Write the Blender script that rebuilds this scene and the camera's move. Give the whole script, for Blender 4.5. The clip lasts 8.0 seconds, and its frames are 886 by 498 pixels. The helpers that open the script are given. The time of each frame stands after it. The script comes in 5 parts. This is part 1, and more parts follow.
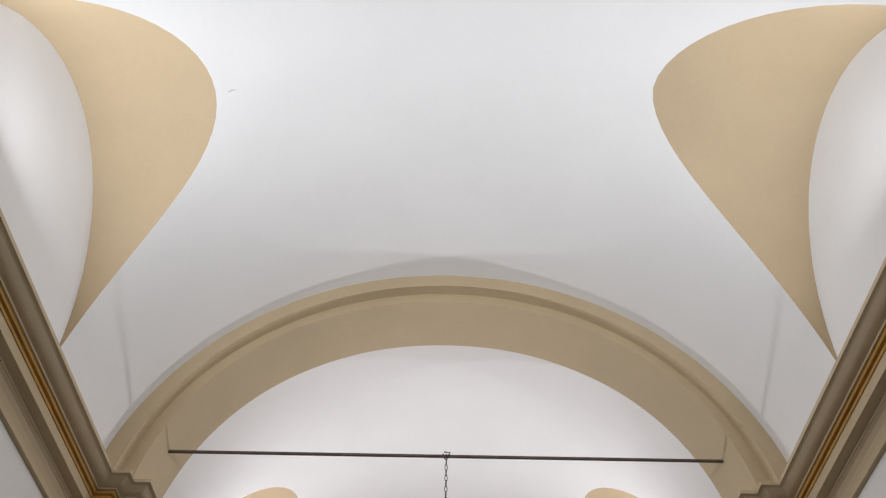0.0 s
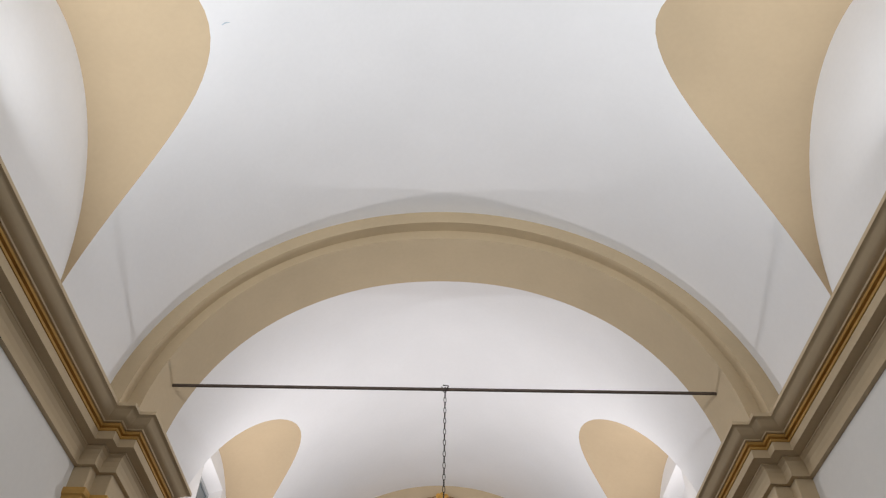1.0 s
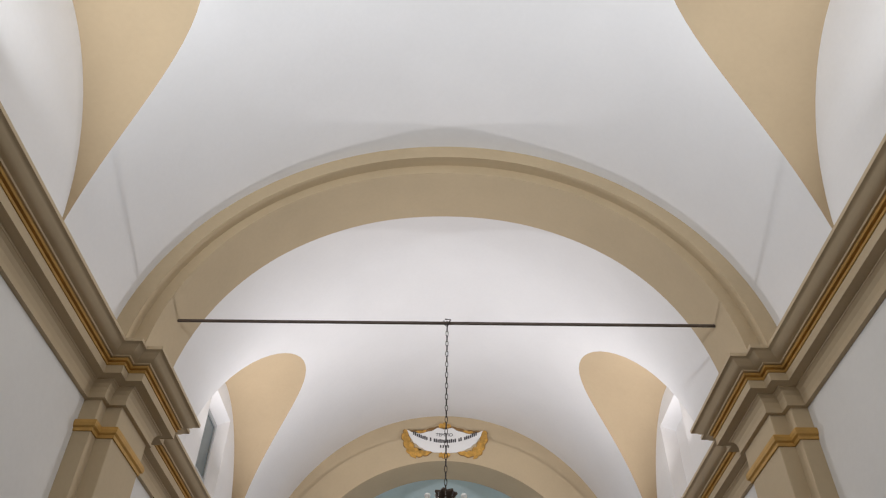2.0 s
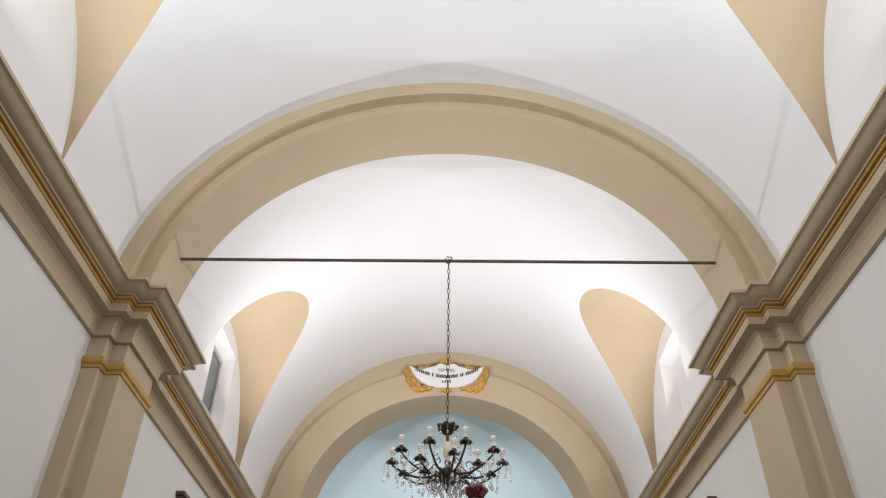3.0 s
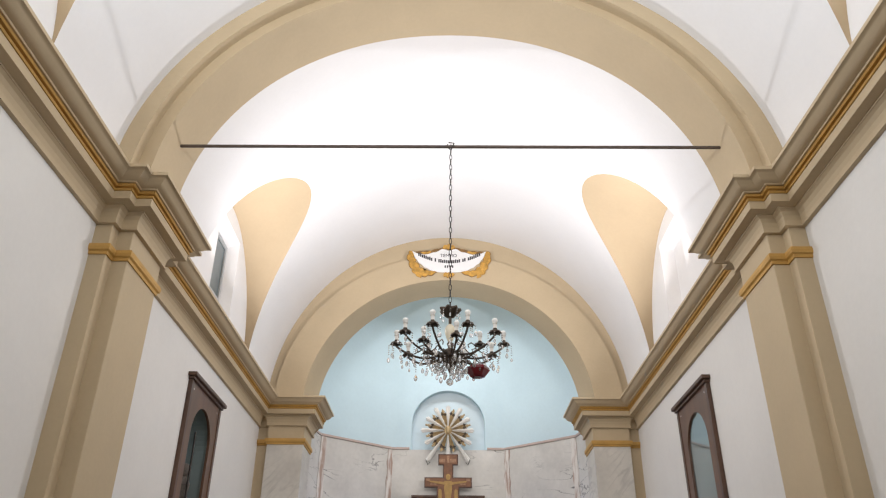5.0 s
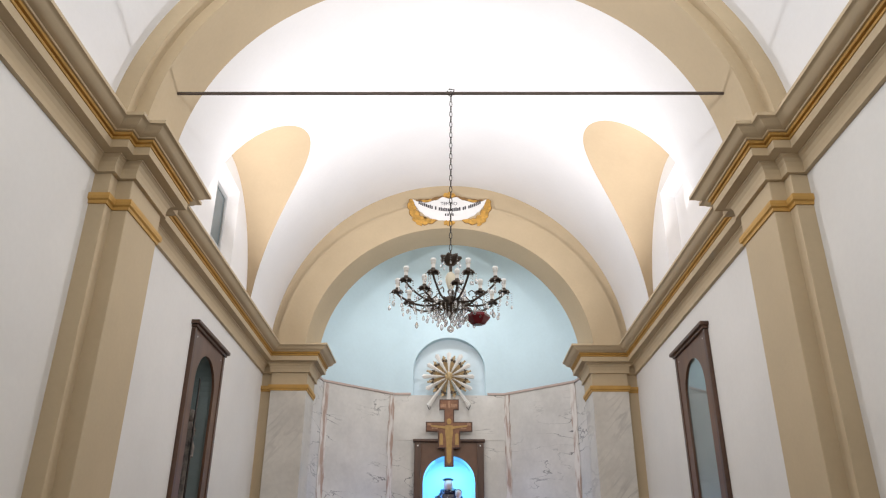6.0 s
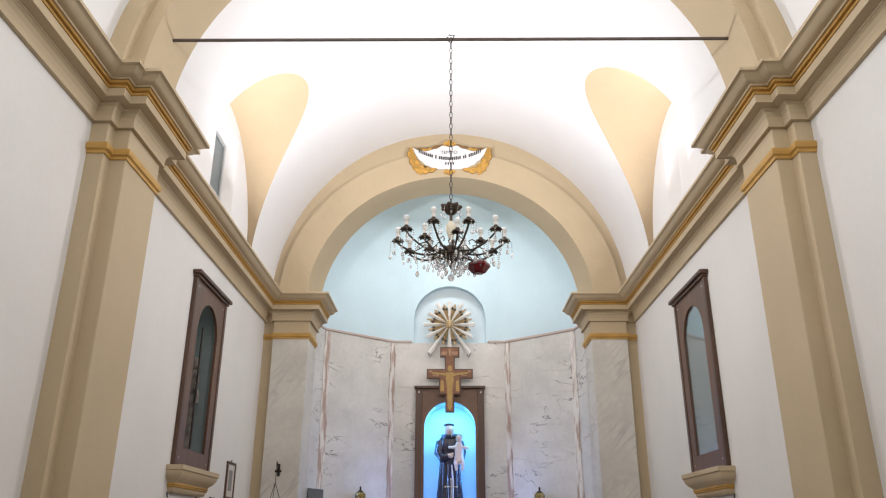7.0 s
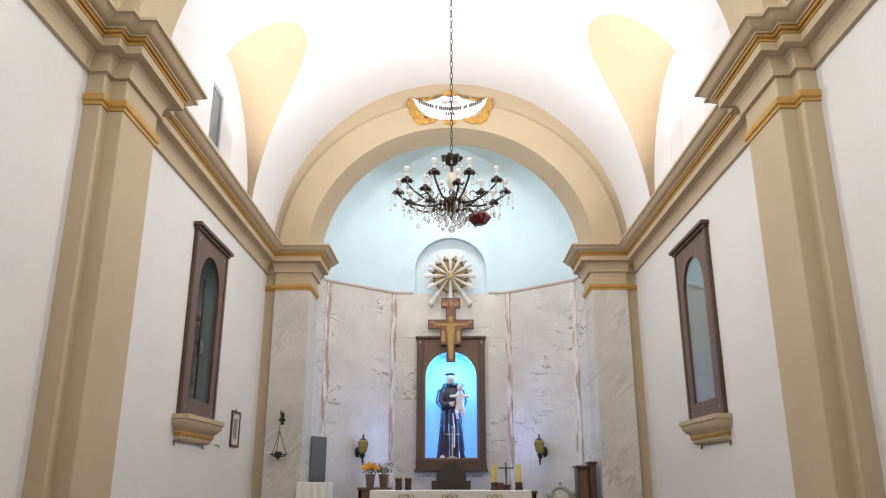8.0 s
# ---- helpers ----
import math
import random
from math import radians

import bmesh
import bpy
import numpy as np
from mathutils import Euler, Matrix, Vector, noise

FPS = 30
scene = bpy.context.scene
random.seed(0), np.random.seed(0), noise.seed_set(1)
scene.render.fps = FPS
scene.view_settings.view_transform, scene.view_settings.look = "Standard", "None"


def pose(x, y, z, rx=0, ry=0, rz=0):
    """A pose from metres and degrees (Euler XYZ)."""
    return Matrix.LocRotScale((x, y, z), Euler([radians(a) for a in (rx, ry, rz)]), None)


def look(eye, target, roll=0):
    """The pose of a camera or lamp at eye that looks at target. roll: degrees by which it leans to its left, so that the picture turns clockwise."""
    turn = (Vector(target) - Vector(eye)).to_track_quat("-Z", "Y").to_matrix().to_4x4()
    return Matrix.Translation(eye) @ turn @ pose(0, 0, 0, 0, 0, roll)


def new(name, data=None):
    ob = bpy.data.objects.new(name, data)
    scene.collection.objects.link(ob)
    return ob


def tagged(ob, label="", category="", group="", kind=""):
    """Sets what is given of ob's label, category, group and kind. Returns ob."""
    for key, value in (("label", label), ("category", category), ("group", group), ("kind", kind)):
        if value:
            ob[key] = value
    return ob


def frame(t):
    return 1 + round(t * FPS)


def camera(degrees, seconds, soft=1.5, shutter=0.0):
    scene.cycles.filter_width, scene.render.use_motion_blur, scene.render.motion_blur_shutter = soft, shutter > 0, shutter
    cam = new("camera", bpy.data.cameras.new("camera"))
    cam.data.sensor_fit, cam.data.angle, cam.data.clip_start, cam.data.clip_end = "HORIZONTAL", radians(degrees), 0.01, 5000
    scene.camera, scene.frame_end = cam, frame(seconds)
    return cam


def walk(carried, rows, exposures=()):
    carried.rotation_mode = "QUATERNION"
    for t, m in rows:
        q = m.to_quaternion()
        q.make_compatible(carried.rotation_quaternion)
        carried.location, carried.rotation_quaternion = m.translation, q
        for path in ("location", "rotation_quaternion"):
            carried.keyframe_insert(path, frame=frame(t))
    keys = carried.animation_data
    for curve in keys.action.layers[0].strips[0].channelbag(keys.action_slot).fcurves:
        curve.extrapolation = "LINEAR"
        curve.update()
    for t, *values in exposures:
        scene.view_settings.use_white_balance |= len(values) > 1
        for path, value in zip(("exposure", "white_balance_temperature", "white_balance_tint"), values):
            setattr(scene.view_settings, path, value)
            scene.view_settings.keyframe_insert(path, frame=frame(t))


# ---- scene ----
cam = camera(60.816, 8.0, soft=1.2)
W = 2.80          # half width of the nave between the plain walls
SPRING = 4.94     # top of the cornice
VC = 4.91         # height of the vault's centre
EYE = (0.0, 0.0, 1.55)

PATH = [
    (0.0, 51.737, -0.633, -0.922), (0.5, 49.354, -0.604, -0.933), (1.0, 46.916, -0.641, -0.791),
    (1.5, 44.456, -0.511, -0.719), (2.0, 41.991, -0.339, -0.640), (3.5, 35.037, -0.080, -0.581),
    (4.0, 32.841, -0.007, -0.577), (4.5, 30.706, 0.059, -0.536), (6.0, 24.724, 0.238, -0.318),
    (6.5, 22.772, 0.277, -0.263), (7.0, 20.859, 0.332, -0.171), (7.5, 18.976, 0.415, -0.092),
    (8.0, 17.169, 0.442, -0.019)]
walk(cam, [(t, pose(*EYE, 90 + p, r, y + 0.155)) for t, p, y, r in PATH],
     exposures=[(0.0, -0.14), (1.5, -0.13), (2.2, -0.08), (3.3, 0.44), (4.5, 0.60), (6.0, 0.62), (8.0, 0.97)])

# ---- light ----
world = bpy.data.worlds.new("night_sky")
scene.world = world
world.use_nodes = True
world.node_tree.nodes["Background"].inputs[0].default_value = (0.02, 0.025, 0.04, 1)
world.node_tree.nodes["Background"].inputs[1].default_value = 0.3


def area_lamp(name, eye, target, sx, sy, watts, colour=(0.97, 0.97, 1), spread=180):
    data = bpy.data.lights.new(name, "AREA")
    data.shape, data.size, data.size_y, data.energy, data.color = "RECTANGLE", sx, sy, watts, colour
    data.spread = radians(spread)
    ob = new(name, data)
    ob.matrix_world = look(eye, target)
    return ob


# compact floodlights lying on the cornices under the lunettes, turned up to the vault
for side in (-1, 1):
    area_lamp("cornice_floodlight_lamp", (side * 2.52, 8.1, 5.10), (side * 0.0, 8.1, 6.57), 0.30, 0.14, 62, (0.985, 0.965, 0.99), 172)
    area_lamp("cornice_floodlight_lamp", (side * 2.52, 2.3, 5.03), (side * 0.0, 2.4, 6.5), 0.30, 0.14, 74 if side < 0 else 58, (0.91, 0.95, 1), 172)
# unseen fill light added in the bay behind the camera
area_lamp("nave_fill_lamp", (0, -3.0, 6.6), (0, 3.6, 5.6), 3.0, 0.8, 25, (1, 0.96, 0.88), 110)
# unseen light added over the apse, behind the crown of the chancel arch
area_lamp("apse_fill_lamp", (0, 11.74, 7.3), (0, 12.5, 3.8), 2.2, 0.15, 18, (0.96, 0.98, 1), 120)
# unseen cold lights added behind the chancel piers, each turned across to blue the far panel
for side in (-1, 1):
    area_lamp("apse_blue_fill_lamp", (side * 2.0, 11.72, 2.3), (side * -1.15, 12.70, 2.35), 0.06, 1.2, 1.9, (0.36, 0.48, 1), 66)
# cold blue light inside the altar niche
area_lamp("niche_lamp", (0, 12.93, 3.60), (0, 13.25, 2.2), 0.5, 0.10, 6.5, (0.18, 0.60, 1))
for side in (-1, 1):
    area_lamp("niche_strip_lamp", (side * 0.42, 12.90, 2.6), (0, 13.08, 2.6), 0.03, 1.2, 3.2, (0.13, 0.36, 1))


# ---- materials ----
def mat(name, colour, rough=0.7, metal=0.0, vary=0.08, scale=3.0, fine=60.0, bump=0.0, stretch=None, second=None, **extra):
    """A painted or natural surface with stains at a large scale and grain at a fine one."""
    m = bpy.data.materials.new(name)
    m.use_nodes = True
    nt = m.node_tree
    b = nt.nodes["Principled BSDF"]
    b.inputs["Roughness"].default_value, b.inputs["Metallic"].default_value = rough, metal
    for key, value in extra.items():
        b.inputs[key.replace("_", " ")].default_value = value
    tc = nt.nodes.new("ShaderNodeTexCoord")
    n1, n2 = nt.nodes.new("ShaderNodeTexNoise"), nt.nodes.new("ShaderNodeTexNoise")
    for n, s, d in ((n1, scale, 5.0), (n2, fine, 3.0)):
        n.inputs["Scale"].default_value, n.inputs["Detail"].default_value = s, d
        nt.links.new(tc.outputs["Object"], n.inputs["Vector"])
        if stretch:
            mp = nt.nodes.new("ShaderNodeMapping")
            mp.inputs["Scale"].default_value = stretch
            nt.links.new(tc.outputs["Object"], mp.inputs["Vector"])
            nt.links.new(mp.outputs[0], n.inputs["Vector"])
    add = nt.nodes.new("ShaderNodeMath")
    add.operation = "MULTIPLY_ADD"
    add.inputs[1].default_value = 0.35
    nt.links.new(n2.outputs["Fac"], add.inputs[0])
    nt.links.new(n1.outputs["Fac"], add.inputs[2])
    ramp = nt.nodes.new("ShaderNodeValToRGB")
    ramp.color_ramp.elements[0].position, ramp.color_ramp.elements[1].position = 0.35, 1.0
    ramp.color_ramp.elements[0].color = (*[c * (1 - vary) for c in colour], 1)
    ramp.color_ramp.elements[1].color = (*[min(1, c * (1 + vary)) for c in colour], 1)
    if second:
        ramp.color_ramp.elements[1].color = (*second, 1)
    nt.links.new(add.outputs[0], ramp.inputs[0])
    nt.links.new(ramp.outputs[0], b.inputs["Base Color"])
    if bump:
        bp = nt.nodes.new("ShaderNodeBump")
        bp.inputs["Strength"].default_value, bp.inputs["Distance"].default_value = bump, 0.01
        nt.links.new(add.outputs[0], bp.inputs["Height"])
        nt.links.new(bp.outputs[0], b.inputs["Normal"])
    return m


WHITE = mat("white_plaster", (0.78, 0.77, 0.77), 0.85, vary=0.035, scale=1.3, fine=24, bump=0.22)
WALLW = mat("ivory_wall_plaster", (0.72, 0.70, 0.67), 0.8, vary=0.05, scale=1.1, fine=22, bump=0.25)
BEIGE = mat("beige_paint", (0.505, 0.398, 0.257), 0.75, vary=0.07, scale=1.8, fine=26, bump=0.25)
SAND = mat("sand_paint", (0.468, 0.358, 0.228), 0.8, vary=0.06, scale=1.6, fine=26, bump=0.22)
OCHRE = mat("ochre_paint", (0.50, 0.285, 0.07), 0.6, vary=0.15, scale=6, fine=60)
BLUE = mat("pale_blue_plaster", (0.56, 0.70, 0.76), 0.85, vary=0.06, scale=1.4, fine=20, bump=0.22)


def veined(name, colour, vein, slant, width, squeeze, patch, rough=0.3):
    """Marble: clouds of grey with thin broken veins and slanted streaks."""
    m = mat(name, colour, rough, vary=0.17, scale=2.2, fine=17)
    nt = m.node_tree
    b = nt.nodes["Principled BSDF"]
    base = b.inputs["Base Color"].links[0].from_socket
    tc = nt.nodes.new("ShaderNodeTexCoord")
    mp = nt.nodes.new("ShaderNodeMapping")
    mp.vector_type = "TEXTURE"
    mp.inputs["Rotation"].default_value, mp.inputs["Scale"].default_value = (0, slant, 0), (1, 1, squeeze)
    nt.links.new(tc.outputs["Object"], mp.inputs["Vector"])
    n1, n2 = nt.nodes.new("ShaderNodeTexNoise"), nt.nodes.new("ShaderNodeTexNoise")
    n1.inputs["Scale"].default_value, n1.inputs["Detail"].default_value, n1.inputs["Distortion"].default_value = 1.3, 6, 0.5
    n2.inputs["Scale"].default_value, n2.inputs["Detail"].default_value = 1.1, 2
    nt.links.new(mp.outputs[0], n1.inputs["Vector"])
    nt.links.new(tc.outputs["Object"], n2.inputs["Vector"])
    r1, r2 = nt.nodes.new("ShaderNodeValToRGB"), nt.nodes.new("ShaderNodeValToRGB")
    e = r1.color_ramp.elements
    e[0].position, e[0].color = 0.5 - width, (0, 0, 0, 1)
    e[1].position, e[1].color = 0.5 + width, (0, 0, 0, 1)
    mid = e.new(0.5)
    mid.color = (1, 1, 1, 1)
    r2.color_ramp.elements[0].position, r2.color_ramp.elements[1].position = patch
    nt.links.new(n1.outputs["Fac"], r1.inputs[0])
    nt.links.new(n2.outputs["Fac"], r2.inputs[0])
    mul = nt.nodes.new("ShaderNodeMath")
    mul.operation = "MULTIPLY"
    nt.links.new(r1.outputs[0], mul.inputs[0])
    nt.links.new(r2.outputs[0], mul.inputs[1])
    mix = nt.nodes.new("ShaderNodeMix")
    mix.data_type = "RGBA"
    nt.links.new(mul.outputs[0], mix.inputs["Factor"])
    nt.links.new(base, mix.inputs["A"])
    mix.inputs["B"].default_value = (*vein, 1)
    nt.links.new(mix.outputs["Result"], b.inputs["Base Color"])
    return m


# wall blue made paler: the light inside the upper niche is in this colour
PALE = mat("lightened_blue_plaster", (0.62, 0.72, 0.77), 0.85, vary=0.03, scale=2, fine=25)
MARBLE = veined("grey_marble_veneer", (0.60, 0.575, 0.54), (0.11, 0.105, 0.10), 0.12, 0.011, 0.26, (0.48, 0.62))
STREAKY = veined("streaked_marble_veneer", (0.58, 0.55, 0.50), (0.41, 0.385, 0.355), -0.85, 0.06, 0.18, (0.42, 0.64))
PINKB = mat("dull_pink_marble", (0.50, 0.385, 0.34), 0.45, vary=0.15, scale=4, fine=30)
PINK = mat("pink_marble", (0.44, 0.31, 0.25), 0.4, vary=0.1, scale=15, fine=40, stretch=(1, 1, 0.14), second=(0.70, 0.66, 0.62))
for node in PINK.node_tree.nodes:
    if node.type == "VALTORGB":
        node.color_ramp.elements[0].position, node.color_ramp.elements[1].position = 0.58, 0.74
WOOD = mat("dark_walnut", (0.085, 0.042, 0.025), 0.42, vary=0.4, scale=9, fine=60, stretch=(1, 1, 0.12))
IRON = mat("dark_iron", (0.035, 0.028, 0.024), 0.5, 0.6, vary=0.3, scale=20, fine=90)
RUST = mat("brown_rusted_iron", (0.10, 0.075, 0.06), 0.7, 0.3, vary=0.35, scale=12, fine=90)
FLOOR = mat("floor_stone", (0.22, 0.18, 0.15), 0.4, vary=0.2, scale=2, fine=30)
LINEN = mat("white_linen", (0.78, 0.76, 0.71), 0.9, vary=0.04, scale=8, fine=200)


# ---- builders ----
def finish(name, bm, material, parent=None, label="", smooth=False):
    me = bpy.data.meshes.new(name)
    bmesh.ops.recalc_face_normals(bm, faces=bm.faces)
    if smooth:
        for f in bm.faces:
            f.smooth = True
        for e in bm.edges:
            if len(e.link_faces) == 2 and e.calc_face_angle(0) > 0.6:
                e.smooth = False
    bm.to_mesh(me)
    bm.free()
    me.materials.append(material)
    ob = new(name, me)
    if parent is not None:
        ob.parent = parent
    if label:
        ob["label"] = label
    return ob


def part(name, bm, material, parent, label="", smooth=False):
    return finish(name, bm, material, parent, label, smooth)


def box(bm, x0, x1, y0, y1, z0, z1, bevel=0.0):
    g = bmesh.ops.create_cube(bm, size=1)
    for v in g["verts"]:
        v.co = Vector(((x0 + x1) / 2 + v.co.x * (x1 - x0), (y0 + y1) / 2 + v.co.y * (y1 - y0), (z0 + z1) / 2 + v.co.z * (z1 - z0)))
    if bevel:
        es = {e for v in g["verts"] for e in v.link_edges}
        bmesh.ops.bevel(bm, geom=list(es), offset=bevel, segments=2, affect="EDGES", profile=0.5)
    return bm


def boxes(*rows, bevel=0.0):
    bm = bmesh.new()
    for r in rows:
        box(bm, *r, bevel=bevel)
    return bm


def grid(bm, rows, close=False):
    """Faces between rows of points of equal length."""
    vs = [[bm.verts.new(p) for p in r] for r in rows]
    for a, b in zip(vs, vs[1:]):
        n = len(a)
        for i in range(n if close else n - 1):
            j = (i + 1) % n
            if (a[i].co - a[j].co).length + (b[i].co - b[j].co).length > 1e-6:
                try:
                    bm.faces.new((a[i], a[j], b[j], b[i]))
                except ValueError:
                    pass
    return vs


def offset(path, d):
    """The open plan line moved d to its left, corners mitred."""
    out = []
    for i, p in enumerate(path):
        ns = []
        for a, b in ((i - 1, i), (i, i + 1)):
            if a >= 0 and b < len(path):
                e = Vector(path[b]) - Vector(path[a])
                ns.append(Vector((-e.y, e.x)).normalized())
        n = ns[0] if len(ns) == 1 else (ns[0] + ns[1]) / (1 + ns[0].dot(ns[1]))
        out.append((p[0] + n.x * d, p[1] + n.y * d))
    return out


def sweep(bm, path, profile, caps=True):
    """A moulding: profile rows of (projection, height), along the plan line, to its left."""
    lines = [[(x, y, z) for x, y in offset(path, d)] for d, z in profile]
    rows = [list(r) for r in zip(*lines)]
    vs = grid(bm, rows)
    if caps:
        for r in (vs[0], vs[-1]):
            try:
                bm.faces.new(r)
            except ValueError:
                pass
    return bm


def lathe(bm, profile, at=(0, 0, 0), n=16, turn=None):
    """Profile rows of (radius, height) round the upright axis."""
    rows = []
    for r, z in profile:
        row = []
        for i in range(n):
            a = 2 * math.pi * i / n
            p = Vector((r * math.cos(a), r * math.sin(a), z))
            row.append((turn @ p if turn else p) + Vector(at))
        rows.append(row)
    vs = grid(bm, rows, close=True)
    for ring, (r, z) in ((vs[0], profile[0]), (vs[-1], profile[-1])):
        if r > 1e-4:
            bm.faces.new(ring)
    bmesh.ops.remove_doubles(bm, verts=bm.verts, dist=1e-5)
    return bm


def tube(bm, pts, r, n=8):
    """A round bar along points; r one radius or one for each point."""
    rs = r if isinstance(r, (list, tuple)) else [r] * len(pts)
    pts = [Vector(p) for p in pts]
    rows, side = [], None
    for i, p in enumerate(pts):
        d = (pts[min(i + 1, len(pts) - 1)] - pts[max(i - 1, 0)]).normalized()
        if side is None:
            side = d.orthogonal().normalized()
        side = (side - d * side.dot(d)).normalized()
        up = d.cross(side)
        rows.append([p + rs[i] * (side * math.cos(2 * math.pi * k / n) + up * math.sin(2 * math.pi * k / n)) for k in range(n)])
    vs = grid(bm, rows, close=True)
    bm.faces.new(vs[0]), bm.faces.new(vs[-1])
    return bm


def structure(ob, label, category):
    return tagged(ob, label, category, kind="structure")


# ---- floor and walls ----
floor = structure(finish("floor", boxes((-3.4, 3.4, -8, 14.5, -0.2, 0.0)), FLOOR), "polished stone floor of the nave", "floor")
Y_BACK = -7.5      # closing wall behind the camera
ARCH_N, ARCH_F = 5.145, 6.01     # backing pilasters of the transverse arch
PIER_N, PIER_F = 11.0, 11.62      # chancel piers


def nave_wall(side, name):
    """Side wall with a recess behind the display case."""
    bm = bmesh.new()
    x0, x1 = sorted((side * W, side * (W + 0.5)))
    ya, yb, za, zb = 7.94, 8.82, 2.36, 4.07
    for y0, y1, z0, z1 in ((Y_BACK, ya, 0, SPRING - 0.05), (yb, PIER_F, 0, SPRING - 0.05), (ya, yb, 0, za), (ya, yb, zb, SPRING - 0.05)):
        box(bm, x0, x1, y0, y1, z0, z1)
    x2, x3 = sorted((side * (W + 0.34), side * (W + 0.5)))
    box(bm, x2, x3, ya, yb, za, zb)
    return structure(finish(name, bm, WALLW), "smooth ivory plastered side wall of the nave", "wall")


nave_wall(-1, "wall_west")
nave_wall(1, "wall_east")
structure(finish("wall_south", boxes((-3.3, 3.3, Y_BACK - 0.4, Y_BACK, 0, 8.2)), WALLW), "ivory plastered entrance wall", "wall")

# ---- pilasters ----
XB, XS = 2.665, 2.54              # inner faces of the backing strip and of the shaft
Y_SHAFT, Y_FAR, L_PIL = 0.115, 0.75, 0.865


def ressaut(y0):
    """Plan of a double pilaster, from its near edge y0 to the far one."""
    return [(2.80, y0), (XB, y0), (XB, y0 + Y_SHAFT), (XS, y0 + Y_SHAFT), (XS, y0 + Y_FAR), (XB, y0 + Y_FAR), (XB, y0 + L_PIL), (2.80, y0 + L_PIL)]


def pilaster(side, y0):
    """Backing strips with a shaft in front, neck band in ochre. y0: near edge of the backing."""
    top = tagged(new("pilaster"), "beige painted double pilaster with an ochre neck band", "pilaster", "pilasters of the nave", kind="structure")
    s = lambda a, b: tuple(sorted((side * a, side * b)))
    part("backing", boxes((*s(XB, 2.805), y0, y0 + L_PIL, 0, 4.58), bevel=0.006), BEIGE, top)
    part("shaft", boxes((*s(XS, XB + 0.01), y0 + Y_SHAFT, y0 + Y_FAR, 0, 4.58), bevel=0.008), BEIGE, top)
    path = [(side * x, y) for x, y in ressaut(y0)]
    prof = [(-0.01, 4.30), (0.012, 4.30), (0.014, 4.325), (0.03, 4.335), (0.034, 4.36), (0.03, 4.385), (0.01, 4.39), (-0.01, 4.39)]
    part("neck_band", sweep(bmesh.new(), path, [(side * d, z) for d, z in prof]), OCHRE, top, "ochre painted neck band")
    return top


for y0 in (ARCH_N, -0.60):
    for side in (-1, 1):
        pilaster(side, y0)

# ---- cornice ----
CORNICE = [(-0.02, 4.57), (0.036, 4.57), (0.036, 4.581), (0.028, 4.584), (0.028, 4.62), (0.034, 4.66), (0.05, 4.69), (0.07, 4.703), (0.079, 4.704), (0.079, 4.716), (0.152, 4.722), (0.157, 4.717), (0.157, 4.785)]
GILT = [(0.14, 4.785), (0.165, 4.787), (0.172, 4.797), (0.165, 4.807), (0.155, 4.811), (0.155, 4.816), (0.18, 4.819), (0.19, 4.83), (0.18, 4.842), (0.14, 4.842)]
CROWN = [(0.14, 4.842), (0.195, 4.845), (0.20, 4.855), (0.225, 4.86), (0.255, 4.875), (0.275, 4.90), (0.29, 4.91), (0.31, 4.912), (0.31, 4.94), (-0.02, 4.945)]


def cornice(side, name):
    path = [(2.80, Y_BACK), *ressaut(-0.60), *ressaut(ARCH_N), (2.80, 11.06), (2.64, 11.06), (2.64, 10.98), (2.11, 10.98), (2.11, 11.66)]
    path = [(side * x, y) for x, y in path]
    sgn = 1 if side > 0 else -1
    body = structure(finish(name, sweep(bmesh.new(), path, [(sgn * d, z) for d, z in CORNICE]), BEIGE), "beige moulded cornice with gilt fillets along the nave wall", "cornice")
    part("gilt_fillet", sweep(bmesh.new(), path, [(sgn * d, z) for d, z in GILT]), OCHRE, body, "gold ochre double fillet", smooth=True)
    part("crown_moulding", sweep(bmesh.new(), path, [(sgn * d, z) for d, z in CROWN]), BEIGE, body, smooth=True)


cornice(-1, "cornice_west")
cornice(1, "cornice_east")

# ---- vault ----
NEAR_V, FAR_V = (2.82, 2.71), (2.74, 2.89)     # half span and rise of the vault of each bay


def vault_z(x, shape):
    return VC + shape[1] * math.sqrt(max(0.0, 1 - (x / shape[0]) ** 2))


def lunette_s(n=36):
    return [math.sin(math.pi / 2 * (2 * i / n - 1)) for i in range(n + 1)]


